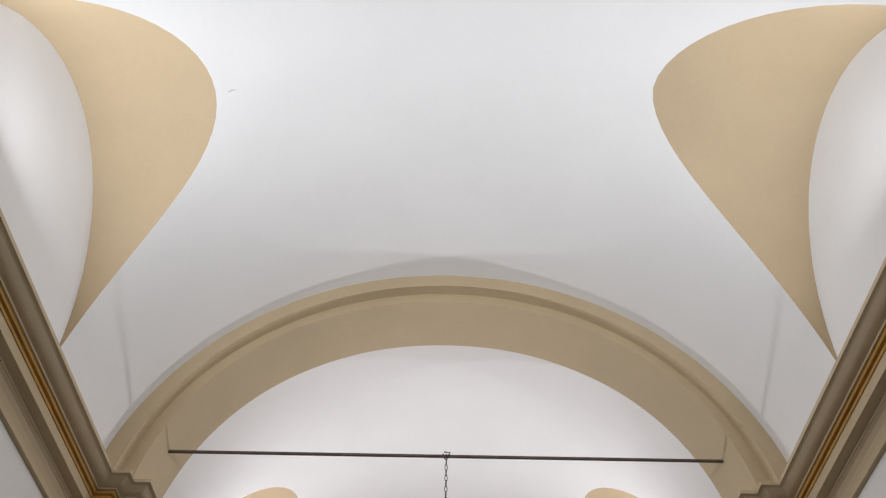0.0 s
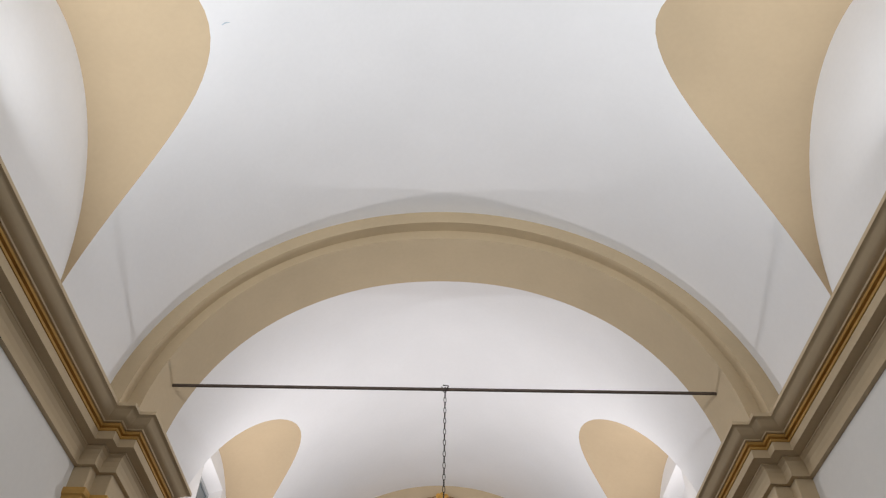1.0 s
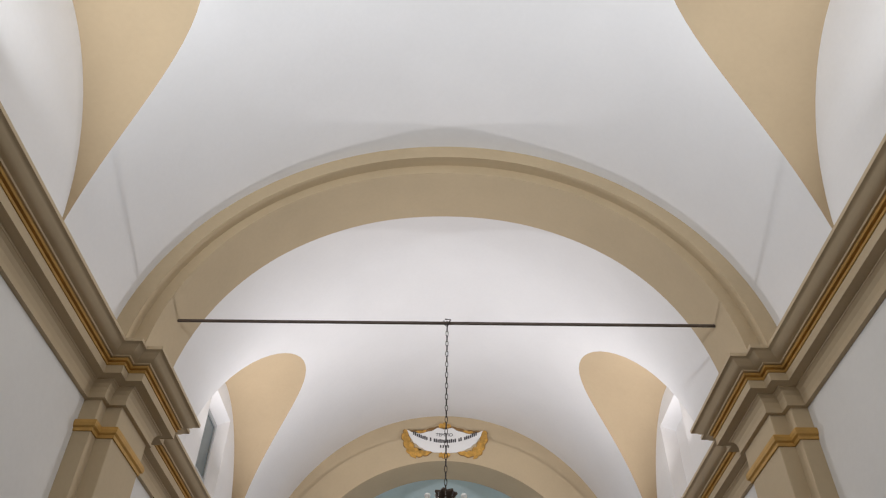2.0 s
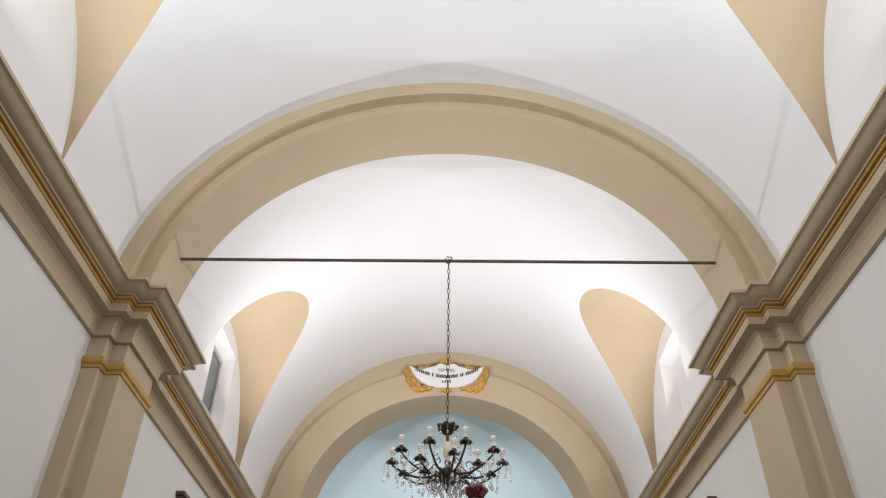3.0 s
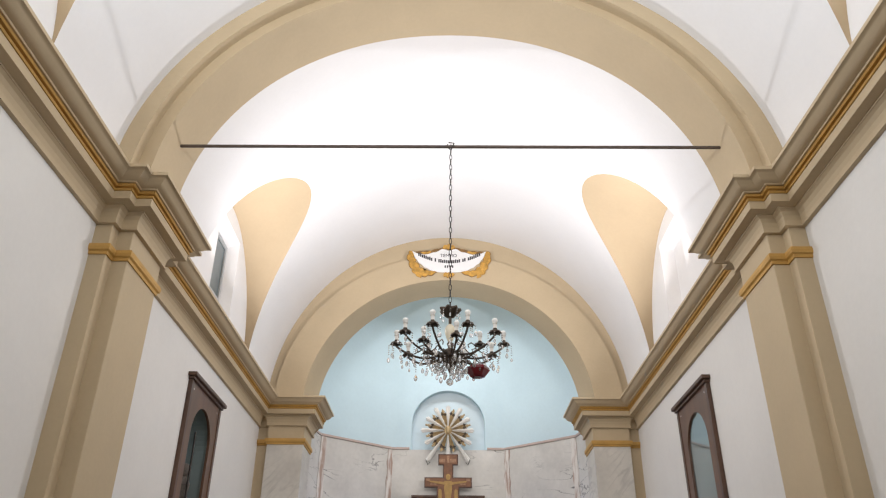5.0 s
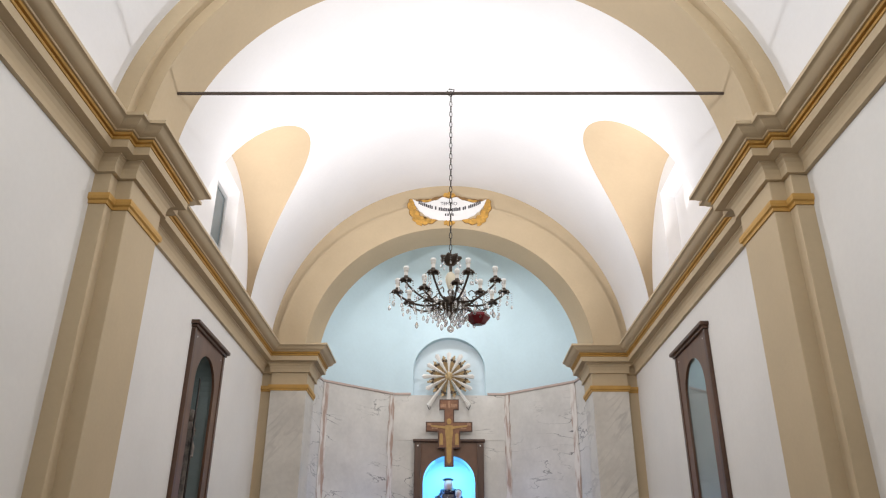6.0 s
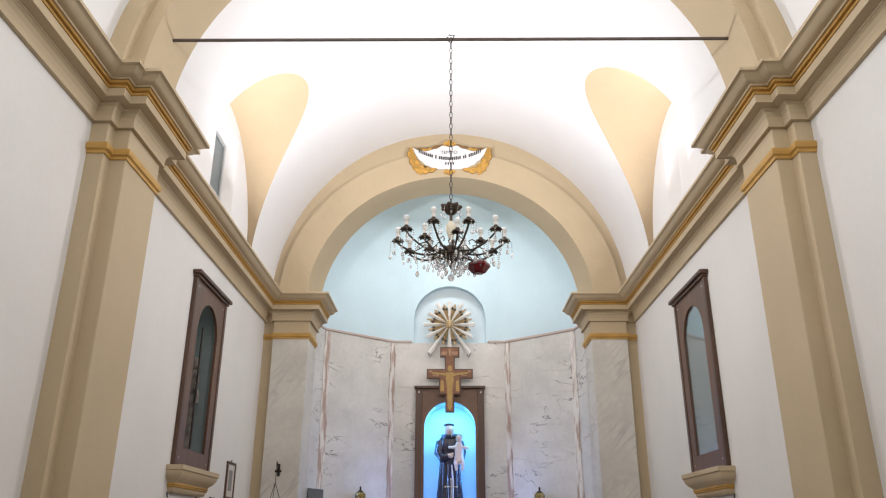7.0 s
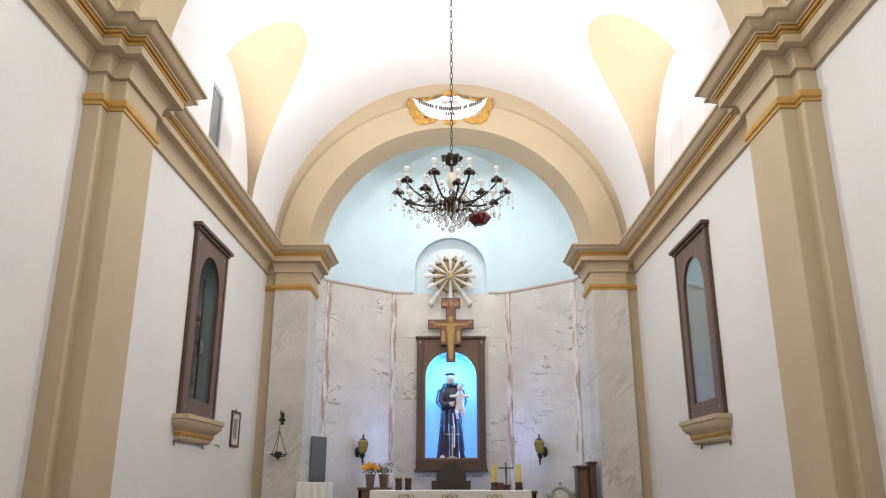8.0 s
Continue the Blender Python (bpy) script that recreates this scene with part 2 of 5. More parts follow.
def vault_bay(name, y0, y1, shape, yg, half_g, tips, powers, yw, half_w):
    """One bay of barrel vault with two lunettes cut into it; white severy, sand-coloured lunette webs."""
    va = shape[0]
    groin = lambda s, k: tips[k] + (va - tips[k]) * abs(s) ** powers[k]
    ys = [(y0 + (yg - half_g - y0) * i / 4, None) for i in range(4)] + [(yg + half_g * s, s) for s in lunette_s()] + \
         [(yg + half_g + (y1 - yg - half_g) * i / 4, None) for i in range(1, 5)]
    bm = bmesh.new()
    rows = []
    for y, s in ys:
        row = []
        for k in range(-32, 33):
            xg = va if s is None else groin(s, 0 if k < 0 else 1)
            x = va * math.sin(math.asin(min(1, xg / va)) * k / 32)
            row.append((x, y, vault_z(x, shape)))
        rows.append(row)
    grid(bm, rows)
    top = structure(finish(name, bm, WHITE, smooth=True), "white plastered barrel vault with lunettes", "ceiling")
    for side in (-1, 1):
        bm = bmesh.new()
        rows = []
        for s in lunette_s():
            xg = groin(s, 0 if side < 0 else 1)
            a = Vector((side * xg, yg + half_g * s, vault_z(xg, shape)))
            b = Vector((side * (W + 0.025), yw + half_w * s, 4.95 + 1.72 * math.sqrt(max(0, 1 - s * s))))
            rows.append([a.lerp(b, k / 12) for k in range(13)])
        grid(bm, rows)
        part("lunette_web", bm, SAND, top, "sand-coloured painted lunette", smooth=True)
    return top


vault_bay("vault_1", 0.24, ARCH_N + 0.02, NEAR_V, 2.72, 1.252, (1.854, 1.617), (1.98, 1.75), 2.68, 1.29)
vault_bay("vault_2", ARCH_F - 0.02, 11.08, FAR_V, 8.42, 1.245, (1.845, 1.767), (1.98, 2.03), 8.33, 1.40)


def rear_vault():
    bm = bmesh.new()
    xs = [NEAR_V[0] * math.sin(math.pi / 2 * k / 24) for k in range(-24, 25)]
    grid(bm, [[(x, y, vault_z(x, NEAR_V)) for x in xs] for y in (Y_BACK, -0.58)])
    return structure(finish("vault_3", bm, WHITE, smooth=True), "white plastered barrel vault", "ceiling")


rear_vault()


def lunette_wall(side, yc, half_w, window):
    """The wall inside a lunette, with a splayed window recess where window is set."""
    bm = bmesh.new()
    x = side * W
    n = 48
    z0 = SPRING - 0.06
    outer = [(yc + half_w * 1.04 * math.cos(math.pi * (1 - i / n)), 4.95 + 1.80 * math.sin(math.pi * i / n)) for i in range(n + 1)]
    if not window:
        v = [bm.verts.new((x, y, z)) for y, z in [(outer[0][0], z0), *outer, (outer[-1][0], z0)]]
        bm.faces.new(v)
        ob = structure(finish("lunette_wall", bm, WHITE), "white plastered lunette wall", "wall")
    else:
        ring = [(x, 7.93, 5.05), (x, 7.93, 6.44), (x, 8.83, 6.44), (x, 8.83, 5.05)]
        xd = side * (W + 0.17)
        deep = [(xd, 8.30, 5.56), (xd, 8.30, 6.34), (xd, 8.78, 6.34), (xd, 8.78, 5.56)]
        vo = [bm.verts.new((x, y, z)) for y, z in outer]
        vr, vd = [bm.verts.new(p) for p in ring], [bm.verts.new(p) for p in deep]
        ends = [bm.verts.new((x, outer[0][0], z0)), bm.verts.new((x, outer[-1][0], z0))]
        for i in range(4):
            j = (i + 1) % 4
            bm.faces.new((vr[i], vr[j], vd[j], vd[i]))
        if window == "blind":
            bm.faces.new(vd)
        i1 = min(range(n + 1), key=lambda i: abs(outer[i][0] - 7.93))
        i2 = min(range(n + 1), key=lambda i: abs(outer[i][0] - 8.83))
        bm.faces.new((ends[0], *vo[:i1 + 1], vr[1], vr[0]))
        bm.faces.new((vr[1], *vo[i1:i2 + 1], vr[2]))
        bm.faces.new((vr[3], vr[2], *vo[i2:], ends[1]))
        bm.faces.new((ends[0], vr[0], vr[3], ends[1]))
        ob = structure(finish("lunette_wall", bm, WHITE), "white plastered lunette wall with a splayed window recess", "wall")
    return ob


for side in (-1, 1):
    lunette_wall(side, 2.68, 1.29, False)
    lunette_wall(side, 8.33, 1.40, "open" if side < 0 else "blind")


# ---- arches ----
def ellipse(a, b, zc, n=64, z0=None, power=2.0):
    """Half ellipse, fuller at the haunches where power is over 2."""
    pw = lambda v: math.copysign(abs(v) ** (2 / power), v)
    pts = [(a * pw(math.cos(math.pi * (1 - i / n))), zc + b * pw(math.sin(math.pi * i / n))) for i in range(n + 1)]
    return [(pts[0][0], z0), *pts, (pts[-1][0], z0)] if z0 is not None else pts


def arch_ring(y0, y1, inner, outer, inner_far=None):
    """A solid arch between two curves of equal count, from y0 to y1; inner_far: a soffit splayed to another curve."""
    bm = bmesh.new()
    rows = [[(x, y, z) for x, z in ring] for ring, y in ((outer, y0), (inner, y0), (inner_far or inner, y1), (outer, y1))]
    grid(bm, rows)
    return bm


def transverse_arch(name, y0):
    top = tagged(new(name), "beige painted transverse arch spanning the nave", "arch", kind="structure")
    zb = SPRING - 0.02
    part("backing_arch", arch_ring(y0, y0 + L_PIL, ellipse(XB, 2.546, VC, z0=zb, power=2.03), ellipse(2.835, 2.725, VC, z0=zb)), BEIGE, top, smooth=True)
    part("arch_band", arch_ring(y0 + Y_SHAFT, y0 + Y_FAR, ellipse(XS, 2.425, VC, z0=zb, power=2.09), ellipse(2.72, 2.60, VC, z0=zb)), BEIGE, top, smooth=True)
    part("spandrel_wall", arch_ring(y0 + 0.03, y0 + L_PIL - 0.004, ellipse(2.81, 2.70, VC, z0=zb), ellipse(3.2, 3.35, VC, z0=zb)), WHITE, top, "white plastered wall above the arch")
    return top


transverse_arch("transverse_arch", ARCH_N)
transverse_arch("transverse_arch", -0.60)

# ---- chancel ----
ch = tagged(new("chancel_arch"), "beige painted chancel arch with a splayed soffit", "arch", kind="structure")
part("arch_face", arch_ring(11.045, 11.60, ellipse(2.60, 2.50, VC, z0=4.92), ellipse(3.2, 3.35, VC, z0=4.92)), BEIGE, ch, smooth=True)
part("archivolt", arch_ring(10.995, 11.62, ellipse(2.19, 2.075, VC, z0=4.92), ellipse(2.625, 2.53, VC, z0=4.92), ellipse(2.085, 2.065, VC, z0=4.92)), BEIGE, ch, smooth=True)


def chancel_pier(side):
    s = lambda a, b: tuple(sorted((side * a, side * b)))
    top = tagged(new("chancel_pier"), "chancel pier faced in grey marble with beige edge and ochre neck band", "pier", "chancel piers", kind="structure")
    part("backing", boxes((*s(2.62, 3.3), 11.06, 11.62, 0, 4.58)), BEIGE, top)
    part("marble_shaft", boxes((*s(2.11, 2.64), 10.98, 11.62, 0, 4.32), bevel=0.006), STREAKY, top, "grey veined marble shaft")
    part("neck", boxes((*s(2.11, 2.64), 10.98, 11.62, 4.322, 4.58)), BEIGE, top)
    path = [(side * x, y) for x, y in ((2.80, 11.06), (2.64, 11.06), (2.64, 10.98), (2.11, 10.98), (2.11, 11.60))]
    sgn = 1 if side > 0 else -1
    prof = [(-0.01, 4.30), (0.012, 4.30), (0.014, 4.325), (0.03, 4.335), (0.034, 4.36), (0.03, 4.385), (0.01, 4.39), (-0.01, 4.39)]
    part("neck_band", sweep(bmesh.new(), path, [(sgn * d, z) for d, z in prof]), OCHRE, top, "ochre painted neck band")


chancel_pier(-1), chancel_pier(1)
structure(finish("chancel_platform", boxes((-2.8, 2.8, 10.0, 14.2, 0, 0.15), (-2.8, 2.8, 10.3, 14.2, 0.15, 0.30), (-2.8, 2.8, 10.6, 14.2, 0.30, 0.45)), FLOOR), "stone chancel platform with three steps", "platform")

APSE = [(2.13, 11.55), (2.034, 12.0), (0.951, 12.87), (-0.951, 12.87), (-2.034, 12.0), (-2.13, 11.55)]
ZM = 4.74


def holed(bm, y, x0, x1, z0, z1, a, zlow, zspring, b, n=24, y2=None):
    """An upright sheet facing the nave with an arched hole, half width a, rise b; y2: depth of the reveal."""
    hole = [(-a, zlow), (-a, zspring)] + [(a * math.cos(math.pi * (1 - i / n)), zspring + b * math.sin(math.pi * i / n)) for i in range(1, n)] + [(a, zspring), (a, zlow)]
    m = (len(hole) - 1) // 2
    outer = []
    for i, (x, z) in enumerate(hole):
        if i == 0:
            outer.append((x0, z0))
        elif i == len(hole) - 1:
            outer.append((x1, z0))
        else:
            t = (i - 1) / (len(hole) - 3)
            q = t * 4
            outer.append((x0, zspring) if i == 1 else (x1, zspring) if i == len(hole) - 2 else
                         (x0, zspring + (z1 - zspring) * q) if q < 1 else (x0 + (x1 - x0) * (q - 1) / 2, z1) if q < 3 else (x1, zspring + (z1 - zspring) * (4 - q)))
    rows = [[(x, y, z) for x, z in outer], [(x, y, z) for x, z in hole]]
    if y2:
        rows.append([(x, y2, z) for x, z in hole])
    grid(bm, rows)
    if zlow > z0 + 1e-4:
        for r in ((rows[0][0], rows[0][-1], rows[1][-1], rows[1][0]),) + (((rows[1][0], rows[1][-1], rows[2][-1], rows[2][0]),) if y2 else ()):
            bm.faces.new([bm.verts.new(p) for p in r])
    return hole


def wall_piece(p, q, z0, z1, thick=0.03):
    """An upright slab along the plan line p to q, its face on that line."""
    d = Vector((q[0] - p[0], q[1] - p[1])).normalized()
    n = Vector((-d.y, d.x)) * -thick
    bm = bmesh.new()
    vs = [bm.verts.new((x, y, z)) for z in (z0, z1) for x, y in (p, q, (q[0] + n.x, q[1] + n.y), (p[0] + n.x, p[1] + n.y))]
    for f in ((0, 1, 2, 3), (7, 6, 5, 4), (0, 4, 5, 1), (1, 5, 6, 2), (2, 6, 7, 3), (3, 7, 4, 0)):
        bm.faces.new([vs[i] for i in f])
    return bm


def strip(p, q, z0, z1, thick=0.012):
    """A ragged upright strip of coloured marble."""
    rnd = random.Random(int(1000 * (p[0] + 5)))
    bm = bmesh.new()
    rows = []
    n = 40
    for i in range(n + 1):
        z = z0 + (z1 - z0) * i / n
        a, b = rnd.uniform(-0.22, 0.16), 1 + rnd.uniform(-0.16, 0.22)
        pa, pb = Vector(p).lerp(Vector(q), a), Vector(p).lerp(Vector(q), b)
        d = (Vector(q) - Vector(p)).normalized()
        nn = Vector((-d.y, d.x)) * thick
        rows.append([(pa.x, pa.y, z), (pa.x + nn.x, pa.y + nn.y, z), (pb.x + nn.x, pb.y + nn.y, z), (pb.x, pb.y, z)])
    grid(bm, rows)
    return bm


def apse():
    ob = tagged(new("apse_wall"), "apse wall panelled in pale grey veined marble with pink strips", "wall", kind="structure")
    pts = [Vector(p) for p in APSE]
    for k in (0, 1, 3, 4):
        a, b = pts[k], pts[k + 1]
        part("marble_panel", wall_piece(a, b, 0.45, ZM - 0.04), MARBLE, ob)
    bm = bmesh.new()
    holed(bm, 12.87, -0.951, 0.951, 0.45, 3.93, 0.43, 1.92, 3.25, 0.43)
    part("marble_panel", bm, MARBLE, ob)
    part("marble_panel", boxes((-0.951, 0.951, 12.87, 12.9, 3.933, ZM - 0.04)), MARBLE, ob)
    for k in range(1, 5):
        c = pts[k]
        prev, nxt = (pts[k - 1] - c).normalized(), (pts[k + 1] - c).normalized()
        a = c + (nxt if k in (1, 3) else prev) * 0.098
        b = c + (nxt if k in (1, 3) else prev) * 0.005
        a, b = (b, a) if k in (1, 3) else (a, b)
        part("marble_strip", strip(a, b, 0.45, ZM - 0.045), PINK, ob, "pink and white streaked marble strip")
    for k in range(5):
        a, b = pts[k], pts[k + 1]
        if k == 2:
            for u, v in ((a, Vector((0.66, 12.87))), (Vector((-0.66, 12.87)), b)):
                part("marble_border", wall_piece(u + Vector((0, -0.012)), v + Vector((0, -0.012)), ZM - 0.035, ZM), PINKB, ob, "pink marble border")
        else:
            d = (b - a).normalized()
            nn = Vector((-d.y, d.x)) * 0.012
            part("marble_border", wall_piece(a + nn, b + nn, ZM - 0.035, ZM, 0.08), PINKB, ob, "pink marble border")
    # blue wall and half dome over the marble
    line = [Vector(p) for p in ((2.25, 11.5), (2.20, 12.02), (1.75, 12.55), (1.02, 12.93), (0.7, 12.93))]
    line += [Vector((-p.x, p.y)) for p in reversed(line)]
    for _ in range(3):
        new_line = [line[0]]
        for p, q in zip(line, line[1:]):
            new_line += [p.lerp(q, 0.25), p.lerp(q, 0.75)]
        line = new_line + [line[-1]]
    left = [p for p in line if p.x <= -0.66] 
    right = [p for p in line if p.x >= 0.66]
    left, right = [Vector((-0.66, 12.93))] + left, right + [Vector((0.66, 12.93))]
    bm = bmesh.new()
    for side in (left, right):
        grid(bm, [[(p.x, p.y, z) for p in side] for z in (ZM - 0.05, 5.9)])
    hole = holed(bm, 12.93, -0.66, 0.66, ZM - 0.05, 5.9, 0.63, ZM - 0.05, 5.16, 0.60, y2=13.06)
    full = right + left
    rows = [[(p.x, p.y, 5.9) for p in full]]
    for k in range(1, 13):
        b = math.pi / 2 * k / 12
        rows.append([(p.x * math.cos(b), 11.5 + (p.y - 11.5) * math.cos(b), 5.9 + 2.2 * math.sin(b)) for p in full])
    grid(bm, rows)
    bmesh.ops.remove_doubles(bm, verts=bm.verts, dist=1e-4)
    structure(finish("apse_vault", bm, BLUE, smooth=True), "pale blue plastered apse wall and half dome with a round-headed niche", "ceiling")
    bm = bmesh.new()
    bm.faces.new([bm.verts.new((x, 13.06, z)) for x, z in hole])
    box(bm, -0.66, 0.66, 12.94, 13.06, ZM - 0.08, ZM - 0.06)
    structure(finish("niche_back", bm, PALE, smooth=False), "blue plastered back of the upper niche, lightened as if lit", "wall")
    structure(finish("apse_outer_wall", boxes((-3.3, 3.3, 13.9, 14.2, 0, 8.3), (-3.3, -2.6, 11.62, 13.9, 0, 8.3), (2.6, 3.3, 11.62, 13.9, 0, 8.3)), WALLW), "plain outer wall behind the apse", "wall")


apse()

# ---- tie rod ----
rod = tagged(finish("tie_rod", tube(bmesh.new(), [(-2.44, 5.55, 5.635), (2.44, 5.55, 5.64)], 0.015), RUST), "dark iron tie rod across the nave arch", "tie rod")
# roof that closes the place
structure(finish("roof", boxes((-3.6, 3.6, -8.0, 14.5, 8.3, 8.45)), WHITE), "plain roof slab over the church", "roof")


# pale scuff on the vault
tagged(finish("scuff_mark", tube(bmesh.new(), [(-1.776, 2.757, 7.012), (-1.75, 2.748, 7.034), (-1.723, 2.756, 7.056)], [0.003, 0.006, 0.002], 5), mat("pale_scuff", (0.45, 0.52, 0.58), 0.8, vary=0.1)), "small bluish scuff on the white vault", "scuff mark")

# ---- more materials ----
GLASS = mat("clear_glass", (0.9, 0.95, 0.95), 0.02, vary=0.0, Transmission_Weight=1.0, IOR=1.45)
CRYSTAL = mat("cut_crystal", (0.93, 0.94, 0.95), 0.03, vary=0.0, Transmission_Weight=0.85, IOR=1.5)
RUBY = mat("ruby_glass", (0.16, 0.012, 0.018), 0.12, vary=0.15, scale=12)
CREAM = mat("cream_porcelain", (0.72, 0.65, 0.50), 0.25, vary=0.04, scale=12)
BULB = mat("frosted_white_bulb", (0.85, 0.84, 0.82), 0.3, vary=0.02)
SLEEVE = mat("ivory_candle_sleeve", (0.70, 0.67, 0.62), 0.5, vary=0.05)
BRONZE = mat("dark_bronze", (0.062, 0.045, 0.034), 0.5, 0.6, vary=0.35, scale=25)
SILVER = mat("silvered_wood", (0.76, 0.73, 0.69), 0.35, 0.2, vary=0.12, scale=8)
GOLD = mat("gilded_wood", (0.40, 0.29, 0.15), 0.42, 0.35, vary=0.3, scale=14)
ICON = mat("painted_icon_ground", (0.20, 0.085, 0.04), 0.5, vary=0.35, scale=16)
ICONGOLD = mat("ochre_icon_paint", (0.40, 0.24, 0.07), 0.5, vary=0.25, scale=20)
ICONEDGE = mat("icon_border", (0.08, 0.035, 0.022), 0.5, vary=0.3, scale=20)
CASEBLUE = mat("grey_green_case_lining", (0.24, 0.29, 0.29), 0.8, vary=0.10, scale=3)
NICHEBLUE = mat("turquoise_niche_lining", (0.55, 0.74, 0.84), 0.8, vary=0.05, scale=3)
ROBE = mat("dark_habit_paint", (0.022, 0.02, 0.035), 0.12, vary=0.3, scale=8, Coat_Weight=0.6, Coat_Roughness=0.08)
SKIN = mat("painted_plaster_flesh", (0.62, 0.46, 0.38), 0.4, vary=0.08, scale=12)
GOWN = mat("pale_painted_plaster", (0.74, 0.70, 0.68), 0.4, vary=0.08, scale=12)
BRASS = mat("aged_brass", (0.50, 0.40, 0.24), 0.35, 0.5, vary=0.2, scale=20)
WAX = mat("yellow_wax", (0.70, 0.55, 0.16), 0.45, vary=0.08, scale=10)
AMBER = mat("amber_lamp_glass", (0.38, 0.28, 0.07), 0.15, vary=0.25, scale=20, Transmission_Weight=0.35)
TERRA = mat("brown_flower_pot", (0.17, 0.10, 0.07), 0.6, vary=0.2, scale=12)
ORANGE = mat("orange_petal", (0.78, 0.36, 0.03), 0.6, vary=0.25, scale=30)
LEAF = mat("grey_green_leaf", (0.10, 0.13, 0.07), 0.6, vary=0.35, scale=30)
STONE = mat("carved_grey_stone", (0.40, 0.39, 0.36), 0.8, vary=0.15, scale=10, bump=0.3)
INK = mat("dark_lettering_paint", (0.05, 0.045, 0.05), 0.7, vary=0.1)
PAPER = mat("faded_print_paper", (0.60, 0.56, 0.50), 0.8, vary=0.1, scale=20)
PRINT = mat("grey_print_ink", (0.25, 0.23, 0.22), 0.8, vary=0.3, scale=30)
RIBBON = mat("white_ribbon_paint", (0.80, 0.79, 0.78), 0.7, vary=0.04)
WINGREY = mat("grey_window_frame", (0.42, 0.43, 0.44), 0.45, vary=0.05)
NIGHT = mat("dull_window_glass", (0.10, 0.13, 0.135), 0.12, vary=0.15, scale=3)
GOLDEN = mat("golden_embroidery", (0.42, 0.33, 0.13), 0.6, vary=0.2, scale=30)
OAK = mat("brown_chair_leather", (0.05, 0.036, 0.026), 0.5, vary=0.25, scale=10)
GROUT = mat("small_bracket_black", (0.03, 0.03, 0.03), 0.5, vary=0.1)


def mesh_prism(bm, outline, y0, y1):
    """A flat outline in x and z given depth from y0 to y1."""
    a = [bm.verts.new((x, y0, z)) for x, z in outline]
    b = [bm.verts.new((x, y1, z)) for x, z in outline]
    bm.faces.new(a)
    bm.faces.new(list(reversed(b)))
    n = len(a)
    for i in range(n):
        bm.faces.new((a[i], b[i], b[(i + 1) % n], a[(i + 1) % n]))
    return bm


# ---- windows of the far bay ----
def window(side):
    x0 = side * (W + 0.165)
    s = lambda a, b: tuple(sorted((side * a, side * b)))
    top = tagged(new("window_1"), "small grey framed window with dull night-dark glass", "window", kind="structure")
    fx = s(W + 0.14, W + 0.18)
    fr = boxes((*fx, 8.30, 8.345, 5.54, 6.34), (*fx, 8.735, 8.78, 5.54, 6.34), (*fx, 8.345, 8.735, 6.295, 6.34), (*fx, 8.345, 8.735, 5.54, 5.585), bevel=0.004)
    part("window_frame", fr, WINGREY, top)
    part("pane", boxes((*s(W + 0.16, W + 0.168), 8.345, 8.735, 5.585, 6.295)), NIGHT, top, "dull dark grey-green window glass")


window(-1)


# ---- display cases in the side walls ----
CASEWOOD = mat("reddish_walnut", (0.12, 0.06, 0.035), 0.4, vary=0.35, scale=7, fine=60, stretch=(1, 1, 0.12))

def arched_frame(bm, half, z0, z1, a, zlow, zspring, b, y0, y1):
    """A board with a round-headed hole, standing in x and z, with thickness."""
    n = 20
    hole = [(-a, zlow), (-a, zspring)] + [(a * math.cos(math.pi * (1 - i / n)), zspring + b * math.sin(math.pi * i / n)) for i in range(1, n)] + [(a, zspring), (a, zlow)]
    k = len(hole)
    outer = []
    for i in range(k):
        if i == 0:
            outer.append((-half, z0))
        elif i == k - 1:
            outer.append((half, z0))
        else:
            q = (i - 1) / (k - 3) * 4
            outer.append((-half, zspring + (z1 - zspring) * q) if q < 1 else (-half + 2 * half * (q - 1) / 2, z1) if q < 3 else (half, zspring + (z1 - zspring) * (4 - q)))
    ring = [(y, r) for y, r in ((y0, outer), (y0, hole), (y1, hole), (y1, outer), (y0, outer))]
    grid(bm, [[(x, y, z) for x, z in r] for y, r in ring])
    for f in ((( -half, y0, z0), (half, y0, z0), (a, y0, zlow), (-a, y0, zlow)), ((-half, y1, z0), (half, y1, z0), (half, y0, z0), (-half, y0, z0)),
              ((-a, y0, zlow), (a, y0, zlow), (a, y1, zlow), (-a, y1, zlow)), ((-half, y1, z0), (-a, y1, zlow), (a, y1, zlow), (half, y1, z0))):
        bm.faces.new([bm.verts.new(p) for p in f])
    bmesh.ops.remove_doubles(bm, verts=bm.verts, dist=1e-5)
    return hole


